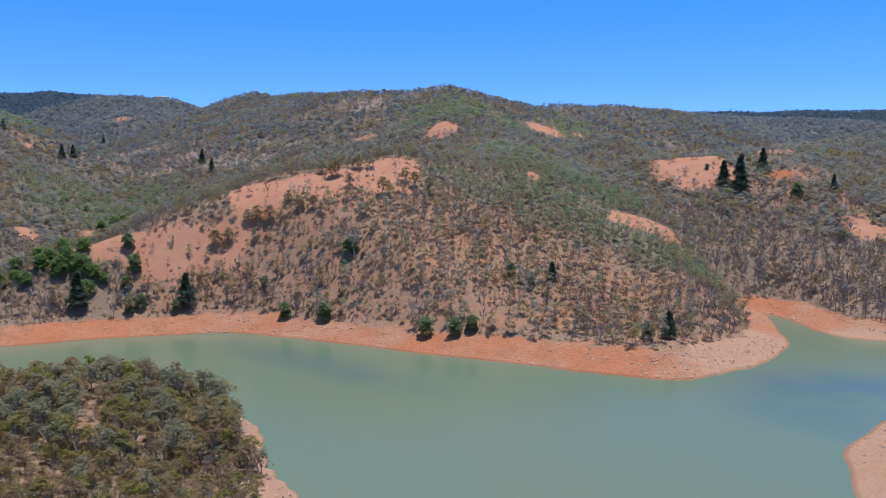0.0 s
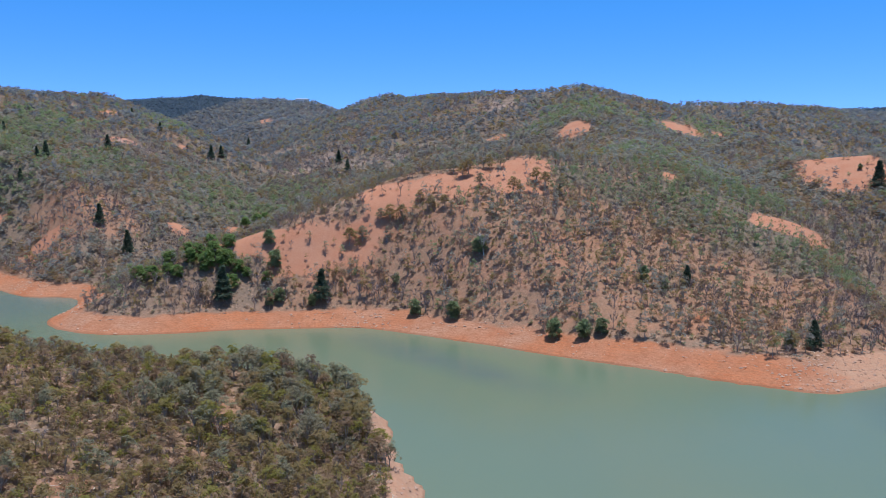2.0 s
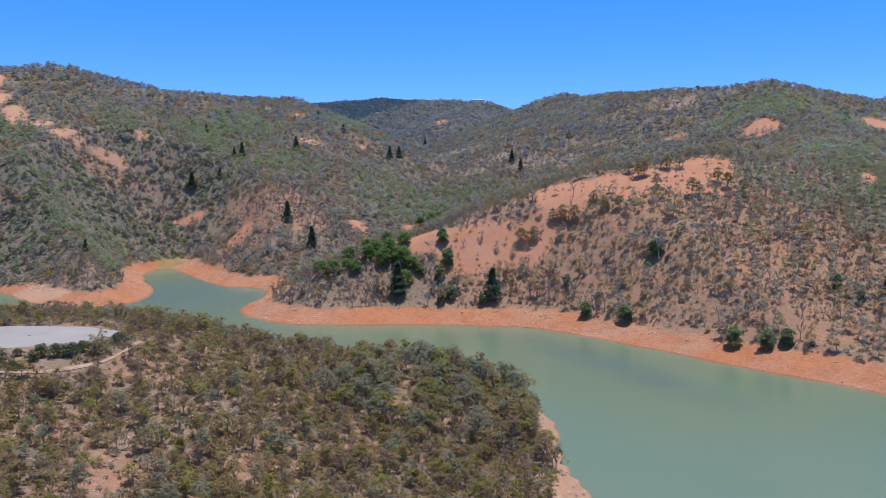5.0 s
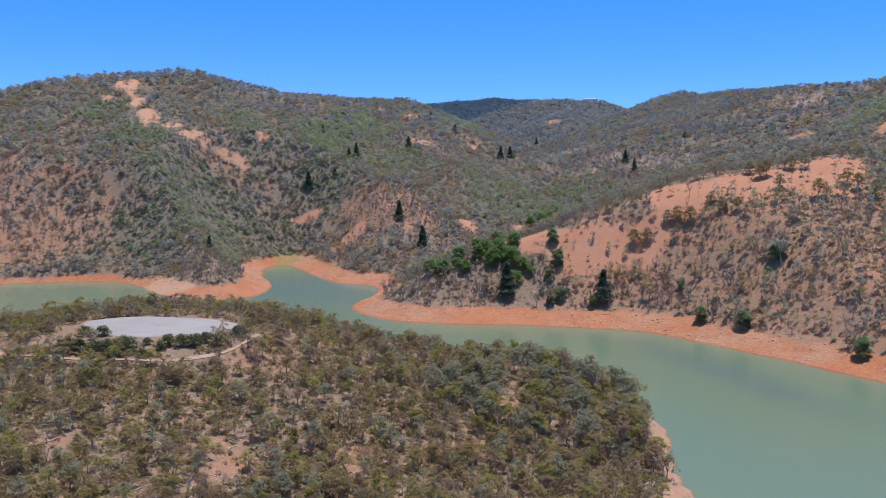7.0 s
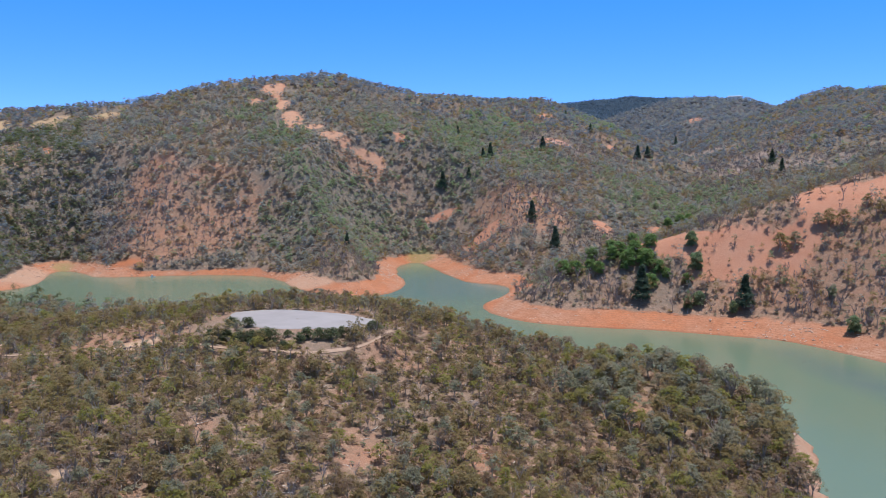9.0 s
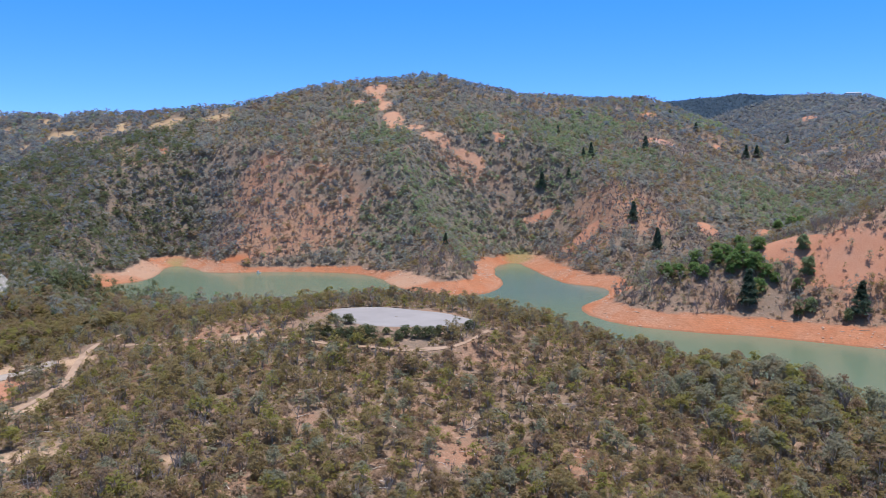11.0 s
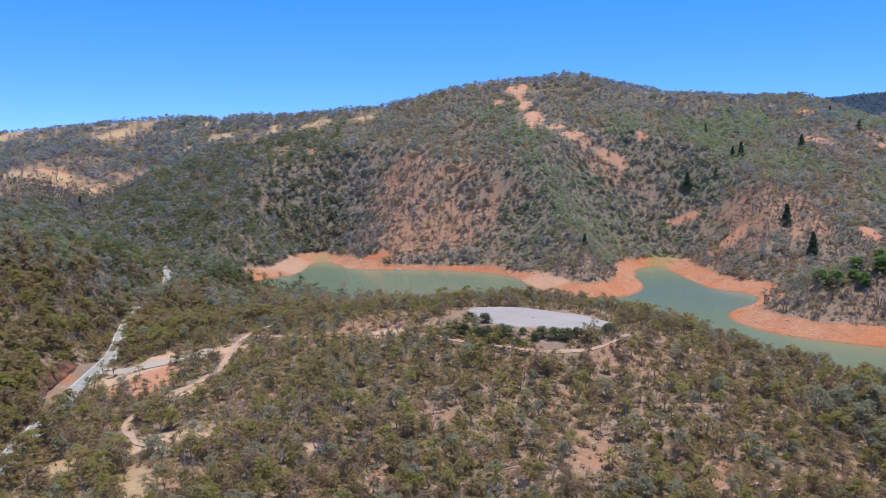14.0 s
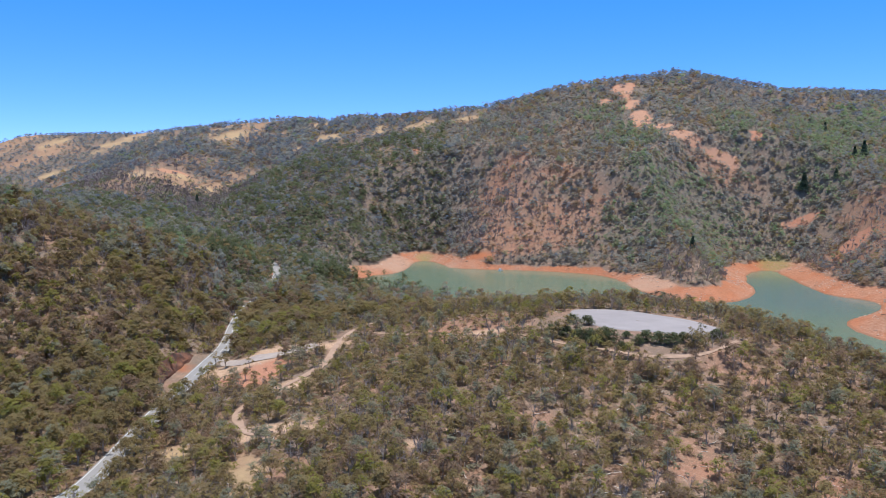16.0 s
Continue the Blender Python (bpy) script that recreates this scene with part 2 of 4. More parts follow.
SHORE_ARM = [(-541, 433), (-568, 418), (-604, 383), (-634, 343), (-658, 347), (-694, 353), (-698, 337), (-646, 304), (-627, 284), (-624, 256), (-595, 240), (-560, 227), (-535, 235), (-507, 225)]
SHORE_NEAR = [(-470, 250), (-420, 285), (-350, 308), (-290, 306), (-230, 300), (-180, 302), (-130, 305), (-95, 302), (-74, 292), (-65, 279), (-62, 265), (-56, 249), (-50, 235), (-42, 222), (-22, 150), (20, 60), (60, 60), (100, 150)]
SHORE_EAST = [(116, 222), (126, 244), (130, 259), (149, 279), (167, 298), (260, 330), (330, 370), (300, 410), (235, 424), (215, 431), (209, 458), (208, 490)]

# crest lines of the hills: fall of the flanks, then x, y, z along the crest
RIDGES_MIDDLE = [
    (0.47, [(-250, 462, 22), (-212, 486, 45), (-147, 551, 72), (-100, 592, 88), (-29, 619, 97), (45, 680, 104), (64, 797, 112), (30, 960, 150), (5, 1150, 190)]),
    (0.46, [(-29, 619, 97), (60, 610, 84), (120, 560, 58), (150, 480, 32), (160, 420, 12)]),
    (0.40, [(-334, 1462, 208), (-118, 1194, 192), (5, 1150, 190), (133, 1243, 176), (268, 1323, 182), (450, 1500, 178), (632, 1685, 182), (1000, 1900, 185)]),
    (0.42, [(180, 900, 120), (196, 745, 94), (295, 750, 106), (420, 860, 114), (520, 980, 119)]),
]
RIDGES_WEST = [
    (0.45, [(520, 980, 119), (600, 800, 118), (480, 600, 88), (340, 505, 44), (270, 460, 16)]),
    (0.42, [(-2000, 33, 152), (-1685, 224, 150), (-1353, 358, 159), (-1062, 440, 152), (-924, 499, 157), (-848, 619, 184), (-782, 745, 206), (-698, 850, 183), (-703, 910, 181), (-685, 1105, 188)]),
    (0.48, [(-820, 680, 190), (-740, 650, 135), (-640, 570, 82), (-540, 500, 38), (-450, 450, 12)]),
    (0.46, [(-924, 499, 152), (-820, 430, 95), (-700, 395, 28)]),
    (0.42, [(-1062, 440, 148), (-900, 330, 98), (-780, 275, 60), (-690, 245, 30)]),
]
RIDGES_FAR = [
    (0.36, [(-1353, 358, 150), (-1100, 180, 98), (-900, 80, 72), (-770, 60, 58)]),
    (0.48, [(-685, 1105, 180), (-560, 950, 150), (-495, 811, 116), (-433, 649, 66), (-400, 575, 38), (-382, 545, 14)]),
    (0.40, [(-334, 1462, 206), (-450, 1600, 190), (-640, 1650, 180), (-678, 1988, 246), (-1143, 2335, 292), (-1600, 2300, 276), (-2300, 1700, 240)]),
    (0.30, [(300, 2700, 266), (750, 2450, 243), (1222, 2300, 238), (1800, 2000, 215), (2400, 1300, 200)]),
    (0.26, [(-300, 135, 26), (-275, 170, 31), (-235, 200, 36), (-208, 230, 31), (-185, 250, 25), (-160, 262, 21), (-130, 266, 19), (-100, 270, 15)]),
]
RIDGES_NEAR = [
    (0.24, [(-235, 200, 35), (-195, 120, 26), (-150, 60, 24), (-90, 0, 26), (0, -80, 32), (150, -150, 40)]),
    (0.50, [(-118, 1194, 182), (-230, 1050, 122), (-290, 930, 76)]),
    (0.50, [(-560, 950, 146), (-430, 960, 106), (-340, 900, 66)]),
    (0.50, [(30, 960, 148), (-110, 900, 108), (-200, 790, 66)]),
    (0.50, [(-334, 1462, 200), (-420, 1300, 140), (-430, 1150, 92)]),
    (0.42, [(-900, -400, 150), (-600, -140, 110), (-480, -20, 74), (-470, 40, 56), (-520, 110, 38), (-600, 150, 24)]),
    (0.40, [(160, 150, 22), (220, 220, 40), (330, 270, 60), (500, 330, 90)]),
]
RIDGES = RIDGES_MIDDLE + RIDGES_WEST + RIDGES_FAR + RIDGES_NEAR
ROAD = [(-150, -70, 17), (-195, -10, 14), (-212, 9, 13), (-229, 18, 13), (-254, 29, 13), (-299, 50, 13), (-330, 66, 13.5), (-356, 80, 14), (-400, 94, 15), (-440, 110, 16), (-475, 134, 17), (-520, 150, 18), (-560, 164, 18), (-640, 175, 20)]
PAD = (-229.5, 202.5, 36.0)
rng = np.random.default_rng(7)


def lattice_noise(x, y, cell, seed):
    """Smooth value noise from -1 to 1 with the given cell in metres."""
    u, v = x / cell, y / cell
    i, j = np.floor(u).astype(np.int64), np.floor(v).astype(np.int64)
    a, b = u - i, v - j
    a, b = a * a * (3 - 2 * a), b * b * (3 - 2 * b)

    def at(i, j):
        h = (i * 374761393 + j * 668265263 + seed * 974634541) & 0xFFFFFFFF
        h = ((h ^ (h >> 13)) * 1274126177) & 0xFFFFFFFF
        return ((h ^ (h >> 16)) & 0xFFFF) / 32767.5 - 1

    return (at(i, j) * (1 - a) + at(i + 1, j) * a) * (1 - b) + (at(i, j + 1) * (1 - a) + at(i + 1, j + 1) * a) * b


def layered(x, y, cell, seed, octaves=4):
    total, size = 0.0, 1.0
    for k in range(octaves):
        total = total + size * lattice_noise(x, y, cell / 2**k, seed + k)
        size *= 0.5
    return total / 1.9


def rounded(points, times=2):
    """Cut the corners of a closed line."""
    p = np.array(points, float)
    for _ in range(times):
        q = np.roll(p, -1, axis=0)
        p = np.stack([0.75 * p + 0.25 * q, 0.25 * p + 0.75 * q], 1).reshape(-1, 2)
    return p


LAKE = rounded(SHORE_MAIN + SHORE_INLET + SHORE_ARM + SHORE_NEAR + SHORE_EAST, 1)


def shore_distance(x, y):
    """Metres to the water's edge: positive on land, negative over water."""
    best, inside = np.full(x.shape, 1e9), np.zeros(x.shape, bool)
    for (ax, ay), (bx, by) in zip(LAKE, np.roll(LAKE, -1, axis=0)):
        dx, dy = bx - ax, by - ay
        s = np.clip(((x - ax) * dx + (y - ay) * dy) / (dx * dx + dy * dy + 1e-9), 0, 1)
        best = np.minimum(best, (x - ax - s * dx) ** 2 + (y - ay - s * dy) ** 2)
        if ay != by:
            inside ^= ((ay > y) != (by > y)) & (x < (bx - ax) * (y - ay) / (by - ay) + ax)
    return np.where(inside, -1, 1) * np.sqrt(best)


def along(points, x, y):
    """Distance to a line in plan and the height of its nearest point."""
    best, tall = np.full(x.shape, 1e18), np.zeros(x.shape)
    for (ax, ay, az), (bx, by, bz) in zip(points, points[1:]):
        dx, dy = bx - ax, by - ay
        s = np.clip(((x - ax) * dx + (y - ay) * dy) / (dx * dx + dy * dy), 0, 1)
        d = (x - ax - s * dx) ** 2 + (y - ay - s * dy) ** 2
        near = d < best
        best, tall = np.where(near, d, best), np.where(near, az + s * (bz - az), tall)
    return np.sqrt(best), tall


def crest(points, fall, x, y):
    """Height of one ridge, with a rounded crest: the highest over its pieces."""
    top = np.full(x.shape, -1e9)
    for (ax, ay, az), (bx, by, bz) in zip(points, points[1:]):
        dx, dy = bx - ax, by - ay
        s = np.clip(((x - ax) * dx + (y - ay) * dy) / (dx * dx + dy * dy), 0, 1)
        d = np.sqrt((x - ax - s * dx) ** 2 + (y - ay - s * dy) ** 2)
        r = 22.0
        top = np.maximum(top, az + s * (bz - az) - fall * (np.sqrt(d * d + r * r) - r))
    return top


def height(x, y):
    x, y = np.asarray(x, float), np.asarray(y, float)
    wx, wy = x + 9 * layered(x, y, 120, 11, 3), y + 9 * layered(x, y, 120, 21, 3)
    soft = 7.0
    total = np.exp(np.full(x.shape, 4.0) / soft)
    for fall, points in RIDGES:
        total = total + np.exp(np.clip(crest(points, fall, wx, wy), -60, 320) / soft)
    h = soft * np.log(total)
    away = np.hypot(x, y)
    h = h + layered(x, y, 90, 31, 4) * np.clip(h / 25, 0.1, 1) * np.where(away > 380, 5.0, 1.5) * np.clip(away / 2500, 1, 2.5)
    d = shore_distance(x, y) + 2.2 * layered(x, y, 30, 41, 3)
    steep = 1 + 1.1 * np.clip((-480 - x) / 40, 0, 1) * np.clip((y - 350) / 25, 0, 1) * np.clip((y - 0.9 * x - 830) / 30, 0, 1) + 2.4 * np.clip((330 - y) / 20, 0, 1) * np.clip((60 - x) / 40, 0, 1) * np.clip((x + 330) / 60, 0, 1)
    low = np.minimum(steep * 0.33 * np.clip(d, 0, 22), 8) + 0.08 * np.clip(d - 22, 0, 60)
    cap = 0.34 * d + (steep - 1) * 0.34 * np.clip(d, 0, 14) + 0.35 * np.clip(d - 22, 0, None) + 0.004 * np.clip(d - 22, 0, 400) ** 2
    land = np.maximum(h, low)
    land = land - 3.0 * np.log(np.exp(np.clip(land - cap, -90, 300) / 3.0) + 1)
    land = np.where(d < 40, np.minimum(land, cap + 0.2), land)
    land = land + np.clip(d / 3, 0, 1) * np.clip((26 - d) / 8, 0, 1) * (0.5 + 1.1 * np.exp(-((x - 125) ** 2 + (y - 362) ** 2) / 3600)) * layered(x, y, 16, 141, 2)
    h = np.where(d > 0, land, np.maximum(0.30 * d, -9))
    r = np.hypot((x - PAD[0]) / 36, (y - PAD[1]) / 31)
    k = np.clip((1.55 - r) / 0.5, 0, 1)
    h = h * (1 - k) + PAD[2] * k
    rd, rz = along(ROAD, x, y)
    k = np.clip((22 - rd) / 14, 0, 1)
    return h * (1 - k) + rz * k


# ---- end of landform ----
# ground sheet: fine where the reservoir lies, coarser towards the horizon
def spaced(low, high, far_low, far_high, step):
    core = list(np.arange(low, high + 0.1, step))
    s, v, left = step, low, []
    while v > far_low:
        s *= 1.045
        v -= s
        left.append(v)
    s, v, right = step, high, []
    while v < far_high:
        s *= 1.045
        v += s
        right.append(v)
    return np.array(left[::-1] + core + right)


GX, GY = spaced(-880, 420, -4800, 4800, 5.0), spaced(-60, 900, -3500, 4800, 5.0)
XX, YY = np.meshgrid(GX, GY)
ZZ = height(XX, YY)


def on_grid(field, x, y):
    """A field of the ground sheet at x, y."""
    i = np.clip(np.searchsorted(GX, x) - 1, 0, len(GX) - 2)
    j = np.clip(np.searchsorted(GY, y) - 1, 0, len(GY) - 2)
    a, b = (x - GX[i]) / (GX[i + 1] - GX[i]), (y - GY[j]) / (GY[j + 1] - GY[j])
    return (field[j, i] * (1 - a) + field[j, i + 1] * a) * (1 - b) + (field[j + 1, i] * (1 - a) + field[j + 1, i + 1] * a) * b


def patches(spots, x, y, ragged=0.8):
    """1 inside any of the ellipses (x, y, half length, half width, turn in degrees), 0 outside, with ragged edges."""
    out = np.zeros(x.shape)
    wob = layered(x, y, 26, 51, 4) * ragged
    for cx, cy, a, b, turn in spots:
        c, s = math.cos(radians(turn)), math.sin(radians(turn))
        u, v = ((x - cx) * c + (y - cy) * s) / a, (-(x - cx) * s + (y - cy) * c) / b
        out = np.maximum(out, np.clip((1.16 + wob - np.hypot(u, v)) / 0.4, 0, 1))
    return out


# grassed openings, thin stands, straw slopes, red scars and pale scraped earth
BARE = [(-37, 573, 22, 24, 4), (-84, 564, 32, 20, 8), (-122, 542, 25, 25, 13), (-192, 496, 28, 10, 21), (-138, 514, 22, 8, 15), (303, 751, 20, 26, -22), (308, 593, 21, 20, -27), (141, 552, 24, 22, -14), (-342, 665, 9, 14, 27)]
BARE += [(221, 717, 34, 42, -17), (-764, 645, 12, 30, 50), (-755, 612, 14, 11, 51), (-689, 604, 10, 24, 49), (-615, 604, 18, 8, 46), (-592, 622, 18, 6, 44), (-505, 641, 14, 5, 38), (-427, 599, 15, 12, 35)]
# the last three are cleared to fit the camera's view of road and forecourt
BARE += [(-312, 715, 16, 11, 24), (-725, 625, 9, 16, 50), (-650, 602, 16, 7, 46), (-165, 498, 40, 18, 28), (-1025, 172, 16, 14, 80), (-462, 130, 6, 18, 74), (-545, 160, 6, 22, 74), (-292, 74, 13, 22, 76)]
BARE += [(-821, 399, 5, 12, 64), (-591, 976, 16, 30, 31), (-460, 914, 10, 8, 27), (-488, 821, 18, 14, 31), (0, 897, 17, 20, 0), (127, 1034, 26, 55, -7), (180, 1089, 9, 28, -9), (66, 598, 6, 14, -6), (-646, 1672, 27, 50, 21), (-585, 666, 6, 6, 41), (-90, 976, 18, 24, 5)]
THIN = [(-151, 496, 29, 10, 17), (-80, 514, 36, 13, 9), (49, 421, 44, 15, -7), (-2, 894, 22, 40, 0), (130, 1070, 34, 75, -7), (182, 1099, 12, 29, -9), (303, 690, 31, 24, -24), (110, 465, 27, 20, -13), (15, 482, 33, 26, -2), (-607, 702, 13, 32, 41), (-554, 637, 12, 12, 41)]
THIN += [(-389, 629, 41, 42, 32), (-471, 925, 14, 22, 27), (-491, 830, 20, 25, 31), (-552, 471, 25, 10, 50), (-710, 433, 35, 19, 59), (-616, 473, 32, 15, 52), (-621, 421, 42, 15, 56), (-1082, 197, 61, 45, 80), (-1750, 36, 61, 50, 89), (-889, 78, 37, 60, 85)]
THIN += [(-177, 199, 11, 7, 42), (-144, 148, 7, 12, 44), (-178, 122, 6, 10, 56), (-121, 169, 6, 9, 36), (-111, 240, 5, 11, 25), (-263, 152, 21, 17, 60), (-184, 54, 8, 14, 74), (-151, 86, 4, 6, 60)]
ROCKY = [(-104, 1118, 39, 38, 5), (-412, 1170, 52, 30, 19), (-250, 953, 41, 20, 15), (-321, 1047, 38, 40, 17), (-208, 954, 20, 20, 12), (-335, 995, 36, 30, 19), (-640, 980, 12, 13, 33), (-470, 826, 20, 14, 30)]
LUSH = [(-737, 585, 30, 30, 52), (-657, 559, 30, 45, 50), (-582, 531, 33, 40, 48), (-566, 552, 38, 44, 46), (-531, 539, 34, 50, 45), (-479, 500, 24, 50, 44), (-608, 670, 34, 40, 42), (-570, 746, 50, 60, 37), (-567, 835, 49, 80, 34)]
LUSH += [(5, 579, 24, 18, 0), (41, 565, 31, 22, -4), (74, 542, 30, 22, -8), (103, 520, 29, 22, -11), (126, 500, 18, 22, -14), (38, 994, 90, 80, -2), (176, 1085, 60, 100, -9), (-350, 783, 54, 60, 24), (-549, 1059, 50, 100, 27), (-307, 871, 39, 60, 19), (-530, 695, 40, 50, 37)]
LUSH += [(-540, 500, 50, 40, 45), (-560, 560, 60, 40, 45), (90, 600, 60, 50, -20), (140, 510, 40, 40, -40), (40, 700, 80, 50, 0), (-560, 800, 70, 50, 40), (-480, 740, 50, 30, 30)]
STRAW = [(-1609, 185, 56, 50, 83), (-1445, 236, 28, 30, 81), (-1250, 293, 49, 38, 77), (-1129, 397, 22, 28, 71), (-1002, 363, 16, 38, 70), (-958, 415, 11, 24, 67), (-891, 441, 12, 16, 64), (-1814, 79, 35, 24, 88), (-1543, 57, 21, 40, 88), (-991, 127, 15, 24, 83), (-1007, 176, 10, 12, 80)]
STRAW += [(-1013, 322, 7, 17, 72), (-968, 199, 8, 13, 78), (-1120, 407, 30, 20, 70), (-913, 446, 22, 14, 64), (-873, 495, 21, 12, 60), (-1357, 294, 50, 30, 78), (-229, 36, 5, 7, 80), (-193, 47, 6, 16, 76), (-177, 43, 4, 10, 76)]
RED = [(65, 427, 6, 4, -9), (285, 681, 10, 7, -23), (-639, 357, 23, 10, 61), (-330, 53, 7, 6, 81)]
FADED = [(-764, 645, 10, 26, 50), (-755, 612, 12, 9, 51), (-725, 625, 8, 14, 50), (-689, 604, 9, 20, 49), (-650, 602, 16, 7, 46), (-615, 604, 18, 8, 46), (-592, 622, 18, 6, 44)]
PALE = [(-252, 148, 6, 4, 60), (-217, 63, 12, 4, 74), (-208, 72, 5, 4, 71), (-149, 85, 3, 4, 60), (-175, 84, 4, 4, 64), (-291, 108, 5, 4, 70), (-310, 75, 18, 12, 76), (-298, 96, 5, 5, 70), (-478, 135, 6, 8, 74), (-264, 81, 6, 5, 73), (-222, 60, 14, 6, 74)]
TAN = [(-60, 262, 22, 60, 10), (-45, 220, 25, 40, 10), (-665, 300, 60, 50, 60), (135, 250, 40, 45, -30), (-480, 420, 40, 24, 40), (150, 385, 30, 40, -20), (-545, 225, 40, 20, 70), (230, 425, 40, 14, -20)]
GROWN = [(-585, 400, 70, 45, 50), (-520, 440, 30, 25, 30)]
WEED = [(-496, 590, 16, 12, 0), (-702, 348, 12, 10, 0)]

OPEN = [(-700, 440, 28, 20, 57), (-650, 470, 24, 14, 55), (-600, 455, 40, 18, 52), (-560, 470, 26, 14, 50), (-704, 417, 20, 14, 59), (-617, 418, 26, 16, 56), (-590, 611, 24, 13, 44)]
OPEN += [(-30, 500, 170, 110, 0), (100, 460, 70, 80, -20), (-420, 610, 60, 60, 30), (-640, 425, 80, 34, 50), (280, 640, 55, 50, -25)]
LEAFLESS = [(-675, 454, 28, 16, 56), (-697, 419, 34, 35, 59), (-443, 433, 26, 11, 46)]
LEAFLESS += [(-225, 440, 80, 16, 10), (-430, 560, 50, 18, 140), (-455, 470, 40, 20, 40), (250, 470, 60, 30, -30), (-620, 405, 70, 18, 130), (-120, 470, 50, 16, 15), (140, 430, 40, 25, 60), (-640, 425, 60, 22, 50), (-400, 630, 50, 50, 30), (235, 570, 70, 90, -20), (-330, 1000, 60, 120, 20), (-345, 1065, 80, 40, 20), (-135, 1140, 60, 45, 8), (-350, 610, 60, 40, 30), (-490, 830, 50, 40, 30), (255, 510, 60, 50, -28), (-980, 130, 110, 140, 82)]
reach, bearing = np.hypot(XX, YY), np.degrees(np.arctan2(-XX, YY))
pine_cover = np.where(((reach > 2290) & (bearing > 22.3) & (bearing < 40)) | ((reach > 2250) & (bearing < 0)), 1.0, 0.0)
# painted haze: the ground's blue tint grows with distance
far_haze = np.maximum(pine_cover, 0.55 * np.clip((reach - 1300) / 500, 0, 1)) * (1 - patches(STRAW, XX, YY)) * (bearing < 60)
scrub_and_shade = np.clip(1 - 0.68 * patches(OPEN, XX, YY), 0, 1) * np.where((reach < 330) & (YY < 310), 0.85, 1.0)
scrub_and_shade = scrub_and_shade * (1 - 0.7 * patches(THIN, XX, YY))
# lush gullies, plus painted forest shade on wooded ground beyond 620 m
lush_and_far_shade = np.maximum(patches(LUSH, XX, YY), np.clip((reach - 620) / 200, 0, 0.55) * (1 - patches(OPEN, XX, YY)))
rock = patches(ROCKY, XX, YY)


def glades(x, y):
    """Dry grassy glades that break up the woods of the far western hills."""
    west = np.clip((np.degrees(np.arctan2(-x, y)) - 63) / 5, 0, 1) * np.clip((np.hypot(x, y) - 840) / 120, 0, 1)
    return west * np.clip(0.15 + 2.2 * layered(x, y, 75, 191, 3), 0, 1)


scrub_and_shade, lush_and_far_shade = scrub_and_shade * (1 - 0.8 * glades(XX, YY)), lush_and_far_shade * (1 - 0.9 * glades(XX, YY))
bare, straw, red, weed, pale, tan, grown = (patches(p, XX, YY) for p in (BARE, STRAW, RED, WEED, PALE, TAN, GROWN))
straw = np.maximum(straw, 0.35 * glades(XX, YY))
pale = np.maximum(pale, 0.4 * patches(FADED, XX, YY))


def mesh_object(name, verts, faces, materials, which=None, smooth=True):
    me = bpy.data.meshes.new(name)
    faces = np.asarray(faces, np.int32)
    n, k = faces.shape
    me.vertices.add(len(verts))
    me.vertices.foreach_set("co", np.asarray(verts, np.float32).ravel())
    me.loops.add(n * k)
    me.loops.foreach_set("vertex_index", faces.ravel())
    me.polygons.add(n)
    me.polygons.foreach_set("loop_start", np.arange(0, n * k, k, dtype=np.int32))
    me.polygons.foreach_set("use_smooth", np.full(n, smooth))
    for m in materials:
        me.materials.append(m)
    if which is not None:
        me.polygons.foreach_set("material_index", np.asarray(which, np.int32))
    me.update(calc_edges=True)
    return new(name, me)


def sheet_faces(rows, cols):
    i = np.arange(rows * cols).reshape(rows, cols)
    return np.stack([i[:-1, :-1], i[:-1, 1:], i[1:, 1:], i[1:, :-1]], -1).reshape(-1, 4)


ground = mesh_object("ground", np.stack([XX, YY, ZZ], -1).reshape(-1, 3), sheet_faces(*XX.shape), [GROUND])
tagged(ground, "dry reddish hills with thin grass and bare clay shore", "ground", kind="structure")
for key, field in (("bare", bare), ("straw", straw), ("red", red), ("weed", weed), ("pale", pale), ("tan", tan), ("grown", grown), ("scrub", scrub_and_shade), ("lush", lush_and_far_shade), ("rock", rock), ("haze_tint", far_haze)):
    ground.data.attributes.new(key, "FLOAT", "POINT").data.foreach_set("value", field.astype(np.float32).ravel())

WX, WY = np.meshgrid(np.arange(-760, 400, 20.0), np.arange(20, 620, 20.0))
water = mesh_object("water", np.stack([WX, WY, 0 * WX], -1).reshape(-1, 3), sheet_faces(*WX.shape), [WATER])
tagged(water, "calm murky grey-green reservoir water", "water", kind="structure")


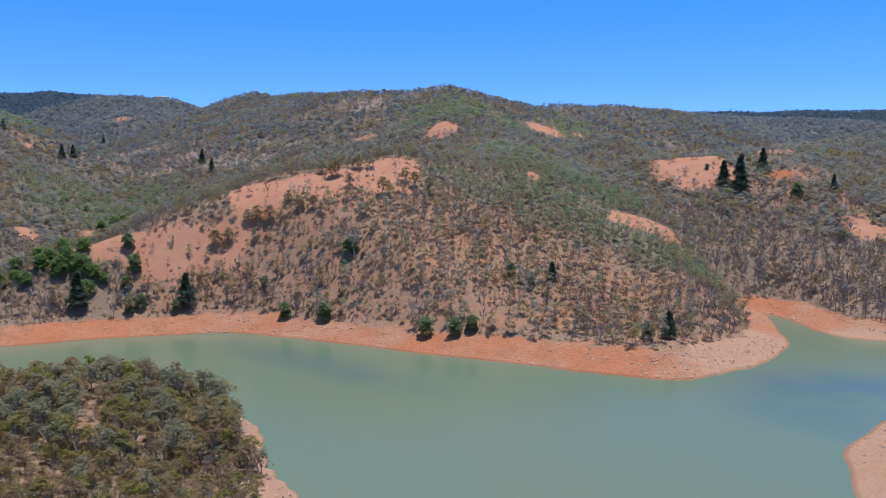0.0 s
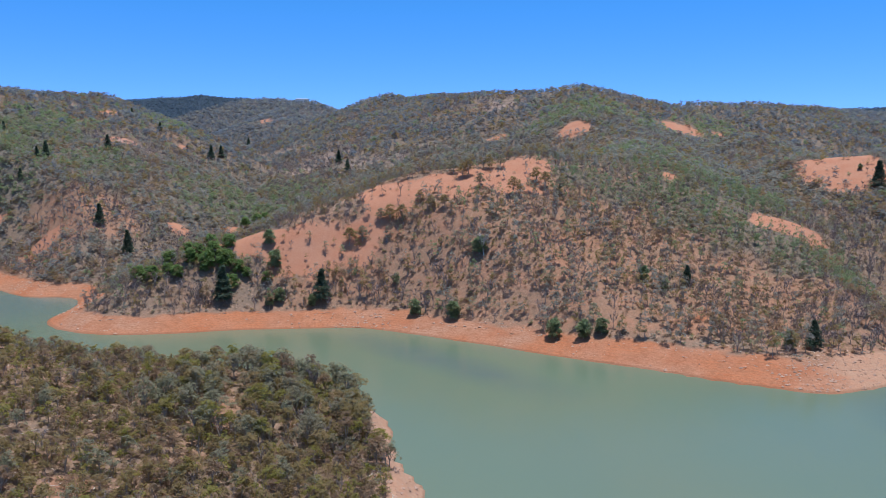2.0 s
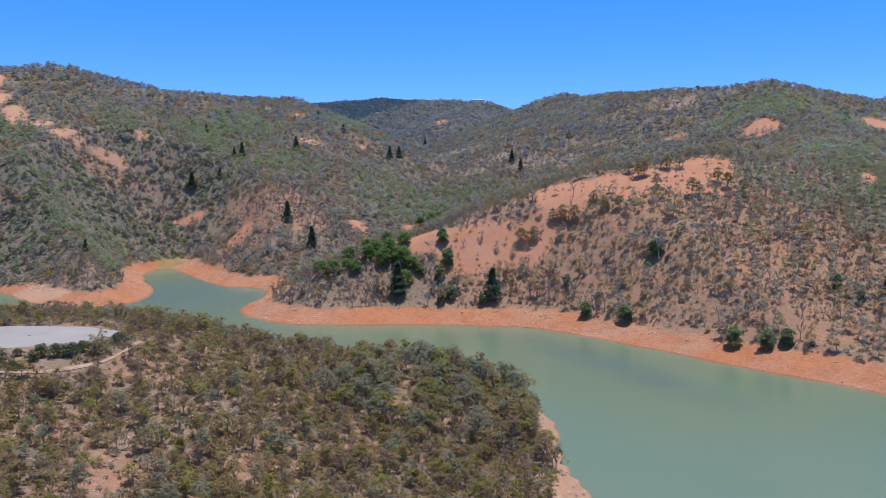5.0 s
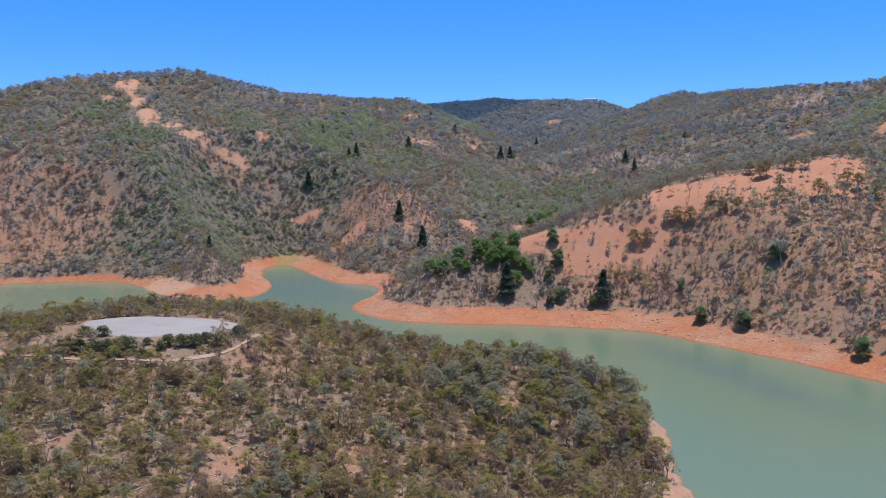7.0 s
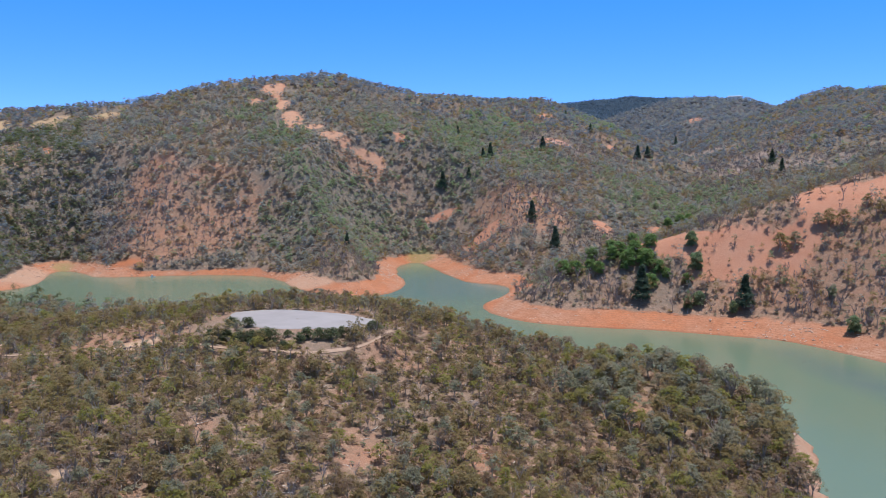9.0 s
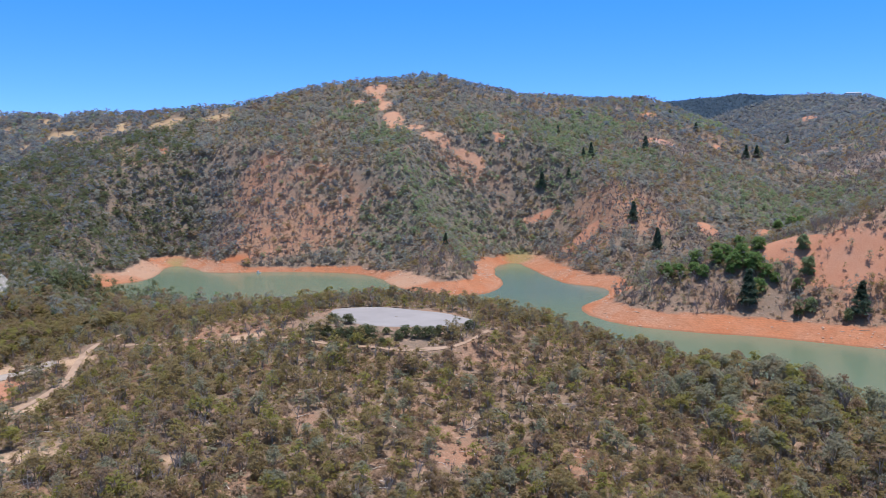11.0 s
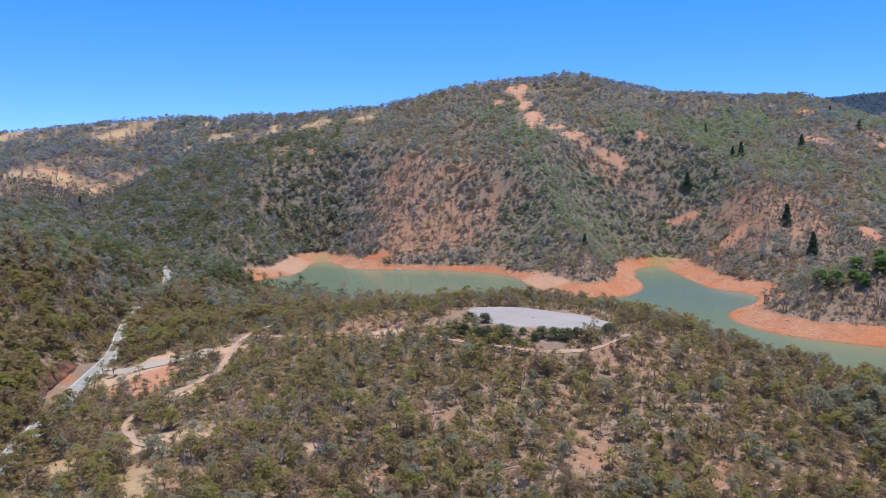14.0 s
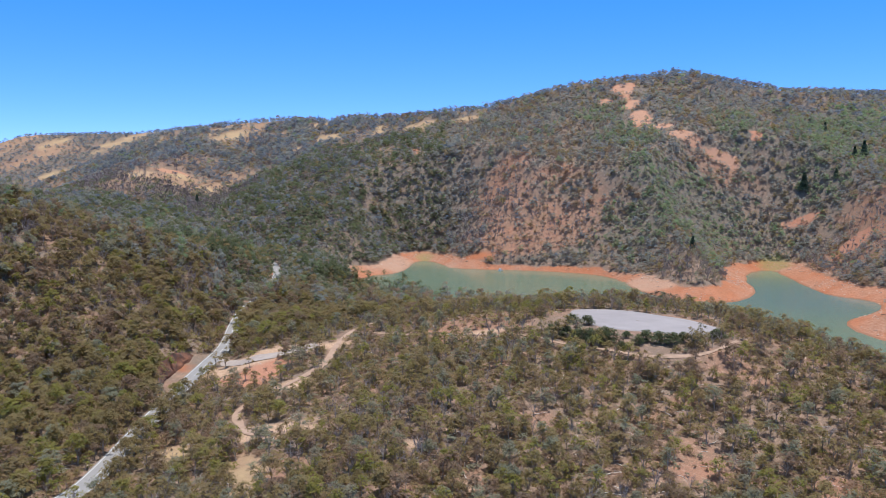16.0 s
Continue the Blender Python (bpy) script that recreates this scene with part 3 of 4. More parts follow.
def ribbon(name, line, width, lift, material, crossings=3, shift=0.0, gaps=None, ragged=0.0):
    """A strip that follows the ground along a line in plan."""
    p = np.array(line, float)[:, :2]
    for _ in range(2):
        q = np.empty((2 * len(p) - 2, 2))
        q[0::2], q[1::2] = 0.75 * p[:-1] + 0.25 * p[1:], 0.25 * p[:-1] + 0.75 * p[1:]
        p = np.vstack([p[:1], q, p[-1:]])
    s = np.concatenate([[0], np.cumsum(np.hypot(*np.diff(p, axis=0).T))])
    t = np.arange(0, s[-1], 2.5)
    x, y = np.interp(t, s, p[:, 0]), np.interp(t, s, p[:, 1])
    dx, dy = np.gradient(x), np.gradient(y)
    n = np.hypot(dx, dy)
    w = np.linspace(-width / 2, width / 2, crossings)[None, :] * (1 + ragged * layered(x, y, 9, 121, 3)[:, None]) + shift + ragged * 1.2 * layered(x, y, 14, 131, 2)[:, None]
    X, Y = x[:, None] - dy[:, None] / n[:, None] * w, y[:, None] + dx[:, None] / n[:, None] * w
    Z = on_grid(ZZ, X, Y) + lift
    f = sheet_faces(*X.shape)
    if gaps:
        f = f[(f[:, 0] // crossings) % gaps[1] < gaps[0]]
    return mesh_object(name, np.stack([X, Y, Z], -1).reshape(-1, 3), f, [material])


# ---- trees ----
def tube(points, radii, sides=4):
    """Vertices and triangles of a tapered limb."""
    v, f = [], []
    for k, (p, r) in enumerate(zip(points, radii)):
        for s in range(sides):
            a = 2 * math.pi * s / sides
            v.append((p[0] + r * math.cos(a), p[1] + r * math.sin(a), p[2]))
        if k:
            for s in range(sides):
                a, b = (k - 1) * sides + s, (k - 1) * sides + (s + 1) % sides
                f += [(a, b, b + sides), (a, b + sides, a + sides)]
    return v, f


def leaf_ball(r, centre, radii, count, size, flat=0.5):
    """Small leaf triangles over a clump, facing mostly outwards."""
    d = r.normal(size=(count, 3))
    d /= np.linalg.norm(d, axis=1)[:, None]
    d[:, 2] = np.where(d[:, 2] < -0.35, -d[:, 2], d[:, 2])
    p = np.array(centre) + d * np.array(radii) * r.uniform(0.55, 1.08, (count, 1))
    n = d + r.normal(size=(count, 3)) * flat + np.array([0, 0, 1.2])
    n /= np.linalg.norm(n, axis=1)[:, None]
    a = np.cross(n, r.normal(size=(count, 3)))
    a /= np.linalg.norm(a, axis=1)[:, None] + 1e-9
    b = np.cross(n, a)
    w = size * r.uniform(0.6, 1.35, (count, 1))
    tri = np.stack([p + a * w, p - 0.5 * a * w + 0.8 * b * w, p - 0.5 * a * w - 0.8 * b * w], 1)
    return tri.reshape(-1, 3), np.arange(3 * count).reshape(-1, 3)


class Shape:
    """Triangles of one tree, wood and leaves kept apart."""

    def __init__(self):
        self.v, self.f, self.w, self.count = [], [], [], 0

    def add(self, v, f, what):
        v, f = np.array(v, float).reshape(-1, 3), np.array(f, int).reshape(-1, 3)
        self.v.append(v)
        self.f.append(f + self.count)
        self.w.append(np.full(len(f), what))
        self.count += len(v)

    def done(self):
        return np.vstack(self.v), np.vstack(self.f), np.concatenate(self.w)


def gum(seed, clumps, leaves, size, sides, limbs=True, low=3.0):
    """A dry-country gum about 8 m tall: a leaning trunk, rising limbs, and a broad open dome of leaf clumps."""
    r, s = np.random.default_rng(seed), Shape()
    lean = r.uniform(-0.5, 0.5, 2)
    fork = np.array([lean[0], lean[1], r.uniform(1.5, 2.6)])
    if sides:
        s.add(*tube([(0, 0, -0.6), fork], (0.22, 0.15), sides), 0)
    turn, wide, tall = r.uniform(0, 6.28), r.uniform(1.9, 2.7), r.uniform(6.6, 8.4)
    for k in range(clumps):
        a, q = turn + k * 2.4, math.sqrt((k + 0.3) / clumps)
        out = wide * q * r.uniform(0.75, 1.1)
        top = np.array([fork[0] + out * math.cos(a), fork[1] + out * math.sin(a), tall - 1.0 - (tall - low) * q * q * r.uniform(0.5, 1.15)])
        if limbs and sides:
            s.add(*tube([fork, top], (0.11, 0.03), 3), 0)
        w = r.uniform(0.95, 1.5) * (9 / clumps) ** 0.33
        s.add(*leaf_ball(r, top, (w, w, w * 0.78), leaves, size), 1)
    return s.done()


def bush(seed, clumps, leaves, size, sides, tall=5.0, wide=2.0):
    """A dense rounded tree or shrub leafed to the ground."""
    r, s = np.random.default_rng(seed), Shape()
    if sides:
        s.add(*tube([(0, 0, -0.5), (0.1, 0, tall * 0.7)], (0.2, 0.07), sides), 0)
    for k in range(clumps):
        a, q = k * 2.4, (k + 0.5) / clumps
        out = wide * r.uniform(0.35, 0.8) * math.sqrt(max(0.05, 1 - (2 * q - 0.75) ** 2 / 1.6))
        w = wide * r.uniform(0.42, 0.6)
        s.add(*leaf_ball(r, (out * math.cos(a), out * math.sin(a), 0.5 * w + q * (tall - 1.1 * w)), (w, w, w * 0.85), leaves, size, 0.45), 1)
    return s.done()


def conifer(seed, tiers, leaves, size, sides, tall=12.0, wide=3.2):
    """A dark pine in drooping tiers."""
    r, s = np.random.default_rng(seed), Shape()
    if sides:
        s.add(*tube([(0, 0, -0.5), (0, 0, tall * 0.95)], (0.25, 0.04), sides), 0)
    for k in range(tiers):
        q = k / (tiers - 1)
        w = wide * (1 - 0.85 * q) * r.uniform(0.8, 1.15)
        s.add(*leaf_ball(r, (r.uniform(-0.3, 0.3), r.uniform(-0.3, 0.3), tall * (0.12 + 0.85 * q)), (w, w, tall * 0.6 / tiers + 0.3), leaves, size, 0.5), 1)
    return s.done()


def snag(seed, limbs, twigs, sides=3, thick=0.07):
    """A leafless tree: forking bare limbs and fine twigs."""
    r, s = np.random.default_rng(seed), Shape()
    fork = np.array([r.uniform(-0.4, 0.4), r.uniform(-0.4, 0.4), r.uniform(1.2, 2.4)])
    s.add(*tube([(0, 0, -0.5), fork], (0.2, 0.15), sides), 0)
    for k in range(limbs):
        a = 2.4 * k + r.uniform(-0.4, 0.4)
        end = fork + np.array([r.uniform(0.8, 2.0) * math.cos(a), r.uniform(0.8, 2.0) * math.sin(a), r.uniform(2.0, 4.8)])
        s.add(*tube([fork, end], (0.11, 0.03), 3), 0)
        for _ in range(twigs):
            p = fork + (end - fork) * r.uniform(0.4, 1.0)
            q = p + np.array([r.normal() * 0.7, r.normal() * 0.7, r.uniform(0.3, 1.3)])
            n = r.normal(size=3)
            n *= thick / np.linalg.norm(n)
            s.add([p - n, p + n, q], [(0, 1, 2)], 1)
    return s.done()


def slender(shape, across=0.8, up=1.15):
    """The same tree drawn out upwards."""
    v, f, w = shape
    return v * (across, across, up), f, w


def scatter(name, shapes, kind, x, y, z, size, materials, leaf_slot):
    """Many trees joined into one mesh; leaf_slot is each tree's place in materials for its leaves, 0 is the wood."""
    vs, fs, ws, base = [], [], [], 0
    turn = rng.uniform(0, 6.283, len(x))
    for k, (v, f, w) in enumerate(shapes):
        pick = np.where(kind == k)[0]
        if not len(pick):
            continue
        c, s, g = np.cos(turn[pick])[:, None], np.sin(turn[pick])[:, None], size[pick][:, None]
        squat = rng.uniform(0.85, 1.2, (len(pick), 1))
        X = x[pick][:, None] + g * squat * (c * v[:, 0] - s * v[:, 1])
        Y = y[pick][:, None] + g * squat * (s * v[:, 0] + c * v[:, 1])
        Z = z[pick][:, None] + g * v[:, 2]
        vs.append(np.stack([X, Y, Z], -1).reshape(-1, 3))
        fs.append((f[None] + (np.arange(len(pick)) * len(v))[:, None, None]).reshape(-1, 3) + base)
        ws.append(np.where(w[None] == 0, 0, leaf_slot[pick][:, None]).ravel())
        base += len(pick) * len(v)
    return mesh_object(name, np.vstack(vs), np.vstack(fs), materials, np.concatenate(ws), smooth=False)


WOODS = [BARK, LEAF_OLIVE, LEAF_GREY, LEAF_DARK, LEAF_LIME, LEAF_DRY, TWIG, LEAF_PINE_HAZE, LEAF_PALE_HAZE, LEAF_BLUE_HAZE, LEAF_BUSH]


def candidates(x0, x1, y0, y1, step):
    x, y = np.meshgrid(np.arange(x0, x1, step), np.arange(y0, y1, step))
    x, y = x.ravel() + rng.uniform(-0.5, 0.5, x.size) * step, y.ravel() + rng.uniform(-0.5, 0.5, y.size) * step
    return x, y, on_grid(ZZ, x, y)


ROAD_CLEAR = 3.8
HOUSE = (-672, 1972)
TRACKS = [
    ([(-336, 73), (-320, 73), (-306, 79), (-299, 92), (-298, 102)], 6.0),
    ([(-203, 75), (-215, 64), (-226, 56), (-243, 56), (-255, 62), (-260, 72), (-267, 84), (-272, 94), (-284, 103), (-304, 117), (-317, 138)], 2.6),
    ([(-304, 117), (-280, 132), (-252, 147), (-232, 156), (-214, 158), (-202, 167), (-191, 176), (-185, 191), (-190, 212)], 1.3),
]


def may_grow(x, y, z):
    """How likely a tree stands at a place, from 0 to 1."""
    p = np.where(z > 7.2 - 2.6 * patches(GROWN, x, y) + 0.8 * layered(x, y, 25, 61, 2), 1.0, 0.0)
    p *= 1 - 0.90 * patches(BARE, x, y)
    p *= 1 - 0.90 * patches(STRAW, x, y)
    p *= 1 - np.where(np.hypot(x, y) < 330, 0.6, 0.25) * patches(THIN, x, y)
    p *= 1 - 0.35 * patches(ROCKY, x, y)
    p *= 1 - 0.75 * glades(x, y)
    p *= (1 - patches(RED, x, y)) * (1 - patches(PALE, x, y))
    p *= np.clip(0.92 + 0.45 * layered(x, y, 38, 91, 3), 0.5, 1)
    for line, width in TRACKS:
        p *= along([(a, b, 0) for a, b in line], x, y)[0] > width * 0.5 + 1.0
    u, v = 0.94 * (x - PAD[0]) + 0.34 * (y - PAD[1]), 0.94 * (y - PAD[1]) - 0.34 * (x - PAD[0])
    p *= np.hypot(u / 31, v / 19) > 1
    p *= ~((np.abs(u) < 30) & (v > -36) & (v < 0))
    p *= np.hypot(x - HOUSE[0], y - HOUSE[1]) > 22
    p *= along(ROAD, x, y)[0] > np.where(x < -365, 3.4, ROAD_CLEAR)
    p *= along([(-303, 46, 0), (-342, 66, 0)], x, y)[0] > 5.5
    return p


def in_view(x, y):
    """The open quarter of the valley round which the camera turns."""
    a = np.degrees(np.arctan2(-x, y))
    return (a > -33) & (a < 96)


BEARINGS, REACHES = np.radians(np.arange(-36, 100, 0.5)), np.arange(20, 3100, 12.0)
AA, RR = np.meshgrid(BEARINGS, REACHES, indexing="ij")
RISE = np.maximum.accumulate((on_grid(ZZ, -np.sin(AA) * RR, np.cos(AA) * RR) - 95) / RR, axis=1)


def seen_by_camera(x, y, z):
    """True where the camera can see the slope, false where crests hide it and trees are thinned."""
    i = np.clip(np.round((np.degrees(np.arctan2(-x, y)) + 36) / 0.5).astype(int), 0, len(BEARINGS) - 1)
    j = np.clip(((np.hypot(x, y) - 45) / 12).astype(int), 0, len(REACHES) - 1)
    return (z + 9 - 95) / np.hypot(x, y) > RISE[i, j]


def mixture(x, y, shares):
    """A leaf slot for each tree: neighbours tend to be alike."""
    u = rng.uniform(0, 1, x.shape) * 0.65 + (0.5 + 0.5 * np.clip(1.6 * layered(x, y, 45, 71, 3), -1, 1)) * 0.35
    u = np.argsort(np.argsort(u)) / max(1, len(u))
    return np.clip(np.searchsorted(np.cumsum([s for _, s in shares]), u), 0, len(shares) - 1), [k for k, _ in shares]


def woodland(name, label, x, y, z, gums, snags, bushes, size, shares, dead, shrub):
    """Plant a stretch: gums, bare trees and shrubs."""
    shapes = gums + snags + bushes
    which, slots = mixture(x, y, shares)
    slot = np.array(slots)[which]
    u = rng.uniform(0, 1, len(x)) + 0.25 * layered(x, y, 60, 81, 3)
    kind = rng.integers(0, len(gums), len(x))
    lush = patches(LUSH, x, y) > rng.uniform(0, 1, len(x)) * 1.4
    slot = np.where(lush & (rng.uniform(0, 1, len(x)) < 0.85), np.where(rng.uniform(0, 1, len(x)) < 0.8, 3, 2), slot)
    # far western trees also take the haze-coloured leaves
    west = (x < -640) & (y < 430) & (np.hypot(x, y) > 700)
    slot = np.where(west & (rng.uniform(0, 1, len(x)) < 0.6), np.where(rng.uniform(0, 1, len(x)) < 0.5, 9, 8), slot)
    closed = (np.degrees(np.arctan2(-x, y)) > 62) & (np.hypot(x, y) > 480) & (np.hypot(x, y) < 1000)
    slot = np.where(closed & (rng.uniform(0, 1, len(x)) < 0.6), 10, slot)
    u = np.where(lush, np.maximum(u, 0.5), u)
    u = np.where(np.maximum(patches(LEAFLESS, x, y), 0.8 * patches(ROCKY, x, y)) > rng.uniform(0, 1, len(x)) * 1.5, 0.0, u)
    is_dead, is_bush = u < dead, u > 1 - shrub
    if snags:
        kind = np.where(is_dead, len(gums) + rng.integers(0, len(snags), len(x)), kind)
        slot = np.where(is_dead, 6, slot)
    kind = np.where(is_bush, len(gums) + len(snags) + rng.integers(0, len(bushes), len(x)), kind)
    g = size * (0.5 + 0.9 * rng.beta(2.0, 2.2, len(x))) * np.where(is_bush, 0.6, 1.0) * np.where(west, np.where(np.hypot(x, y) > 1500, 0.75, 1.2), 1.0)
    ob = scatter(name, shapes, kind, x, y, z, g, WOODS, slot)
    return tagged(ob, label, "trees", kind="stuff")


# near hill under the camera: the nearest strip as single trees, the rest as one wood
x, y, z = candidates(-620, 40, -120, 330, 3.1)
r = np.hypot(x, y)
keep = in_view(x, y) & (r < 420) & (r > 150) & (y < 322) & (shore_distance(x, y) > 1) & (rng.uniform(0, 1, len(x)) < 1.05 * may_grow(x, y, z))
x, y, z, r = x[keep], y[keep], z[keep], r[keep]
single = (r > 162) & (r < 190) & (rng.uniform(0, 1, len(x)) < 0.45)
single &= np.cumsum(single) <= 290
near_x, near_y = x[single], y[single]
x, y, z = x[~single], y[~single], z[~single]
thin_out = (x > -140) & (y > 215) & (rng.uniform(0, 1, len(x)) < 0.30)
x, y, z = x[~thin_out], y[~thin_out], z[~thin_out]
tip = (x > -132 + 10 * layered(x, y, 20, 111, 2)) & (y > 218)
woodland("shore_woodland", "tall grey-green gums crowding the near shore", x[tip], y[tip], z[tip],
         [gum(s + 10, 9, 20, 0.60, 3) for s in range(6)], [snag(s, 6, 9) for s in range(3)], [bush(s, 5, 20, 0.42, 0, 3.6, 1.9) for s in range(3)],
         1.12, [(2, 0.42), (1, 0.34), (4, 0.18), (5, 0.06)], 0.26, 0.12)
x, y, z = x[~tip], y[~tip], z[~tip]
woodland("near_woodland", "open gum woodland with dry scrub on the near hill", x, y, z,
         [gum(s, 7, 13, 0.80, 3) for s in range(6)], [snag(s, 5, 9) for s in range(4)], [bush(s, 4, 16, 0.66, 0, 3.6, 1.9) for s in range(4)],
         0.76, [(1, 0.50), (2, 0.14), (4, 0.18), (5, 0.18)], 0.14, 0.40)

# taller closed wood along the road and on the western slope
x, y, z = candidates(-640, -205, -240, 200, 4.6)
r = np.hypot(x, y)
west = (x < -330) | (y < 0.55 * (-x) - 118)
keep = in_view(x, y) & (r > 190) & west & (rng.uniform(0, 1, len(x)) < 0.9 * may_grow(x, y, z))
x, y, z = x[keep], y[keep], z[keep]
woodland("roadside_woodland", "closed olive-green gum wood along the road", x, y, z,
         [gum(s + 30, 8, 13, 0.92, 3, False) for s in range(6)], [snag(s + 30, 5, 8, 3, 0.09) for s in range(3)], [bush(s + 30, 4, 10, 0.84, 0, 3.6, 1.9) for s in range(3)],
         1.08, [(1, 0.60), (2, 0.10), (4, 0.18), (5, 0.12)], 0.08, 0.12)

# hillsides round the water
x, y, z = candidates(-700, 640, -240, 700, 3.35)
r = np.hypot(x, y)
keep = in_view(x, y) & (r > 300) & (r < 640) & ~((r < 420) & (x < 40) & (y < 322)) & (rng.uniform(0, 1, len(x)) < 0.92 * may_grow(x, y, z))
keep &= (shore_distance(x, y) > 42) | ((shore_distance(x, y) > 0) & (rng.uniform(0, 1, len(x)) < 0.55))
x, y, z = x[keep], y[keep], z[keep]
woodland("hillside_woodland", "grey-green gum woodland with many bare trees", x, y, z,
         [slender(gum(s + 20, 7, 9, 0.86, 3, False)) for s in range(6)], [snag(s + 20, 5, 13, 3, 0.15) for s in range(4)], [bush(s + 20, 4, 10, 0.80, 0, 3.6, 1.9) for s in range(4)],
         0.92 * np.where((x < -330) & (y < 230), 1.35, np.where(x < -480, 1.2, 1.0)) * np.where(shore_distance(x, y) < 42, 1.35, 1.0), [(8, 0.30), (2, 0.22), (1, 0.26), (3, 0.06), (5, 0.16)], 0.26, 0.22)

# the hills behind, then the far ones, then the farthest; leaves painted bluer with distance for haze
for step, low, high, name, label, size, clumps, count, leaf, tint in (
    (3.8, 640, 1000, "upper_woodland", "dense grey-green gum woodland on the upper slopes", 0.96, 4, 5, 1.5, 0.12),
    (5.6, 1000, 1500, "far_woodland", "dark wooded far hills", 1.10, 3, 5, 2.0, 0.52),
    (9.0, 1500, 2290, "distant_woodland", "distant wooded slopes with haze in their leaf colour", 1.25, 3, 4, 2.6, 0.7),
    (9.0, 2290, 3000, "pine_woodland", "pine woods on the distant ridges with haze-blue leaf colour", 0.85, 3, 4, 3.0, 1.0),
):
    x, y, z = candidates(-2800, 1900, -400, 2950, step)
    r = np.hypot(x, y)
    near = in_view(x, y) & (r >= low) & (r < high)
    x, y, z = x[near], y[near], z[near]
    keep = rng.uniform(0, 1, len(x)) < may_grow(x, y, z) * np.where(seen_by_camera(x, y, z), 1.0, 0.08)
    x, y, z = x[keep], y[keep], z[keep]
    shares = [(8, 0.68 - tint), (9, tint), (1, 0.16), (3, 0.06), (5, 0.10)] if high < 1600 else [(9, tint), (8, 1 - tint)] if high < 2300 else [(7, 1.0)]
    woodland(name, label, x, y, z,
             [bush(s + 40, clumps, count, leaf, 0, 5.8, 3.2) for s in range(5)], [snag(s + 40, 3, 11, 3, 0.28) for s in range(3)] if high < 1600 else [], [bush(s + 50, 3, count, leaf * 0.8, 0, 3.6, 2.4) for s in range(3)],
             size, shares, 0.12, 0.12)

# low dry scrub and tussocks between the trees
tuft = []
for s in range(5):
    shape = Shape()
    shape.add(*leaf_ball(np.random.default_rng(s + 60), (0, 0, 0.35), (0.75, 0.75, 0.55), 9, 0.48), 1)
    tuft.append(shape.done())
for name, label, x0, x1, y0, y1, step, low, high, size in (
    ("near_scrub", "low dry scrub and tussocks on the near hill", -440, 40, -120, 322, 2.1, 155, 420, 1.4),
    ("hillside_scrub", "low dry scrub on the reddish hillsides", -760, 400, 300, 760, 3.0, 330, 760, 1.25),
):
    x, y, z = candidates(x0, x1, y0, y1, step)
    r = np.hypot(x, y)
    keep = in_view(x, y) & (r > low) & (r < high) & (shore_distance(x, y) > 0) & (rng.uniform(0, 1, len(x)) < 0.8 * may_grow(x, y, z) * (1 - 0.5 * patches(OPEN, x, y)))
    x, y, z = x[keep], y[keep], z[keep]
    slot = np.array([1, 2, 5, 1, 4, 1, 5, 1] if low < 300 else [8, 2, 5, 5, 5, 1, 8, 1])[rng.integers(0, 8, len(x))]
    tagged(scatter(name, tuft, rng.integers(0, 5, len(x)), x, y, z, size * rng.uniform(0.5, 1.6, len(x)), WOODS, slot), label, "scrub", kind="stuff")


# stones and bleached driftwood on the drawn-down shore
x, y, z = candidates(-720, 260, 200, 600, 2.2)
d = shore_distance(x, y)
rocky = np.clip(0.25 + 1.3 * layered(x, y, 40, 101, 3) + 0.8 * patches([(125, 365, 60, 30, 40)], x, y), 0.03, 1)
keep = in_view(x, y) & (d > 0.5) & (z > 0.2) & (z < 8.5) & (rng.uniform(0, 1, len(x)) < 0.75 * rocky)
x, y, z = x[keep], y[keep], z[keep]
stone_shapes = []
for s in range(6):
    q = np.random.default_rng(s + 200)
    ball = np.array([(1, 0, 0), (0, 1, 0), (-1, 0, 0), (0, -1, 0), (0, 0, 1), (0, 0, -1)], float) * q.uniform(0.6, 1.2, (6, 1)) * (0.5, 0.4, 0.32)
    stone_shapes.append((ball, np.array([(0, 1, 4), (1, 2, 4), (2, 3, 4), (3, 0, 4), (1, 0, 5), (2, 1, 5), (3, 2, 5), (0, 3, 5)]), np.ones(8, int)))
tagged(scatter("shore_stones", stone_shapes, rng.integers(0, 6, len(x)), x, y, z, rng.uniform(0.55, 1.9, len(x)) ** 1.6, [STONE, STONE], np.ones(len(x), int)), "reddish broken stones along the bare shore", "stones", kind="stuff")
x, y, z = candidates(-720, 260, 200, 600, 5.0)
keep = in_view(x, y) & (shore_distance(x, y) > 1) & (z > 4.0) & (z < 10) & (rng.uniform(0, 1, len(x)) < 0.6)
x, y, z = x[keep], y[keep], z[keep]
logs = []
for s in range(5):
    q = np.random.default_rng(s + 220)
    v, f = tube([(0.1, 0, 0), (-0.15, q.uniform(-0.6, 0.6), q.uniform(1, 2)), (-0.2, q.uniform(-1, 1), q.uniform(2.5, 4))], (0.16, 0.12, 0.04), 3)
    v = np.array(v)
    logs.append((np.stack([v[:, 2], v[:, 1], -v[:, 0]], -1), np.array(f), np.ones(len(f), int)))
tagged(scatter("driftwood", logs, rng.integers(0, 5, len(x)), x, y, z + 0.1, rng.uniform(0.5, 1.3, len(x)), [PALE_BARK, PALE_BARK], np.ones(len(x), int)), "bleached fallen branches at the top of the shore", "driftwood", kind="stuff")


x, y, z = candidates(-420, 0, -60, 300, 4.2)
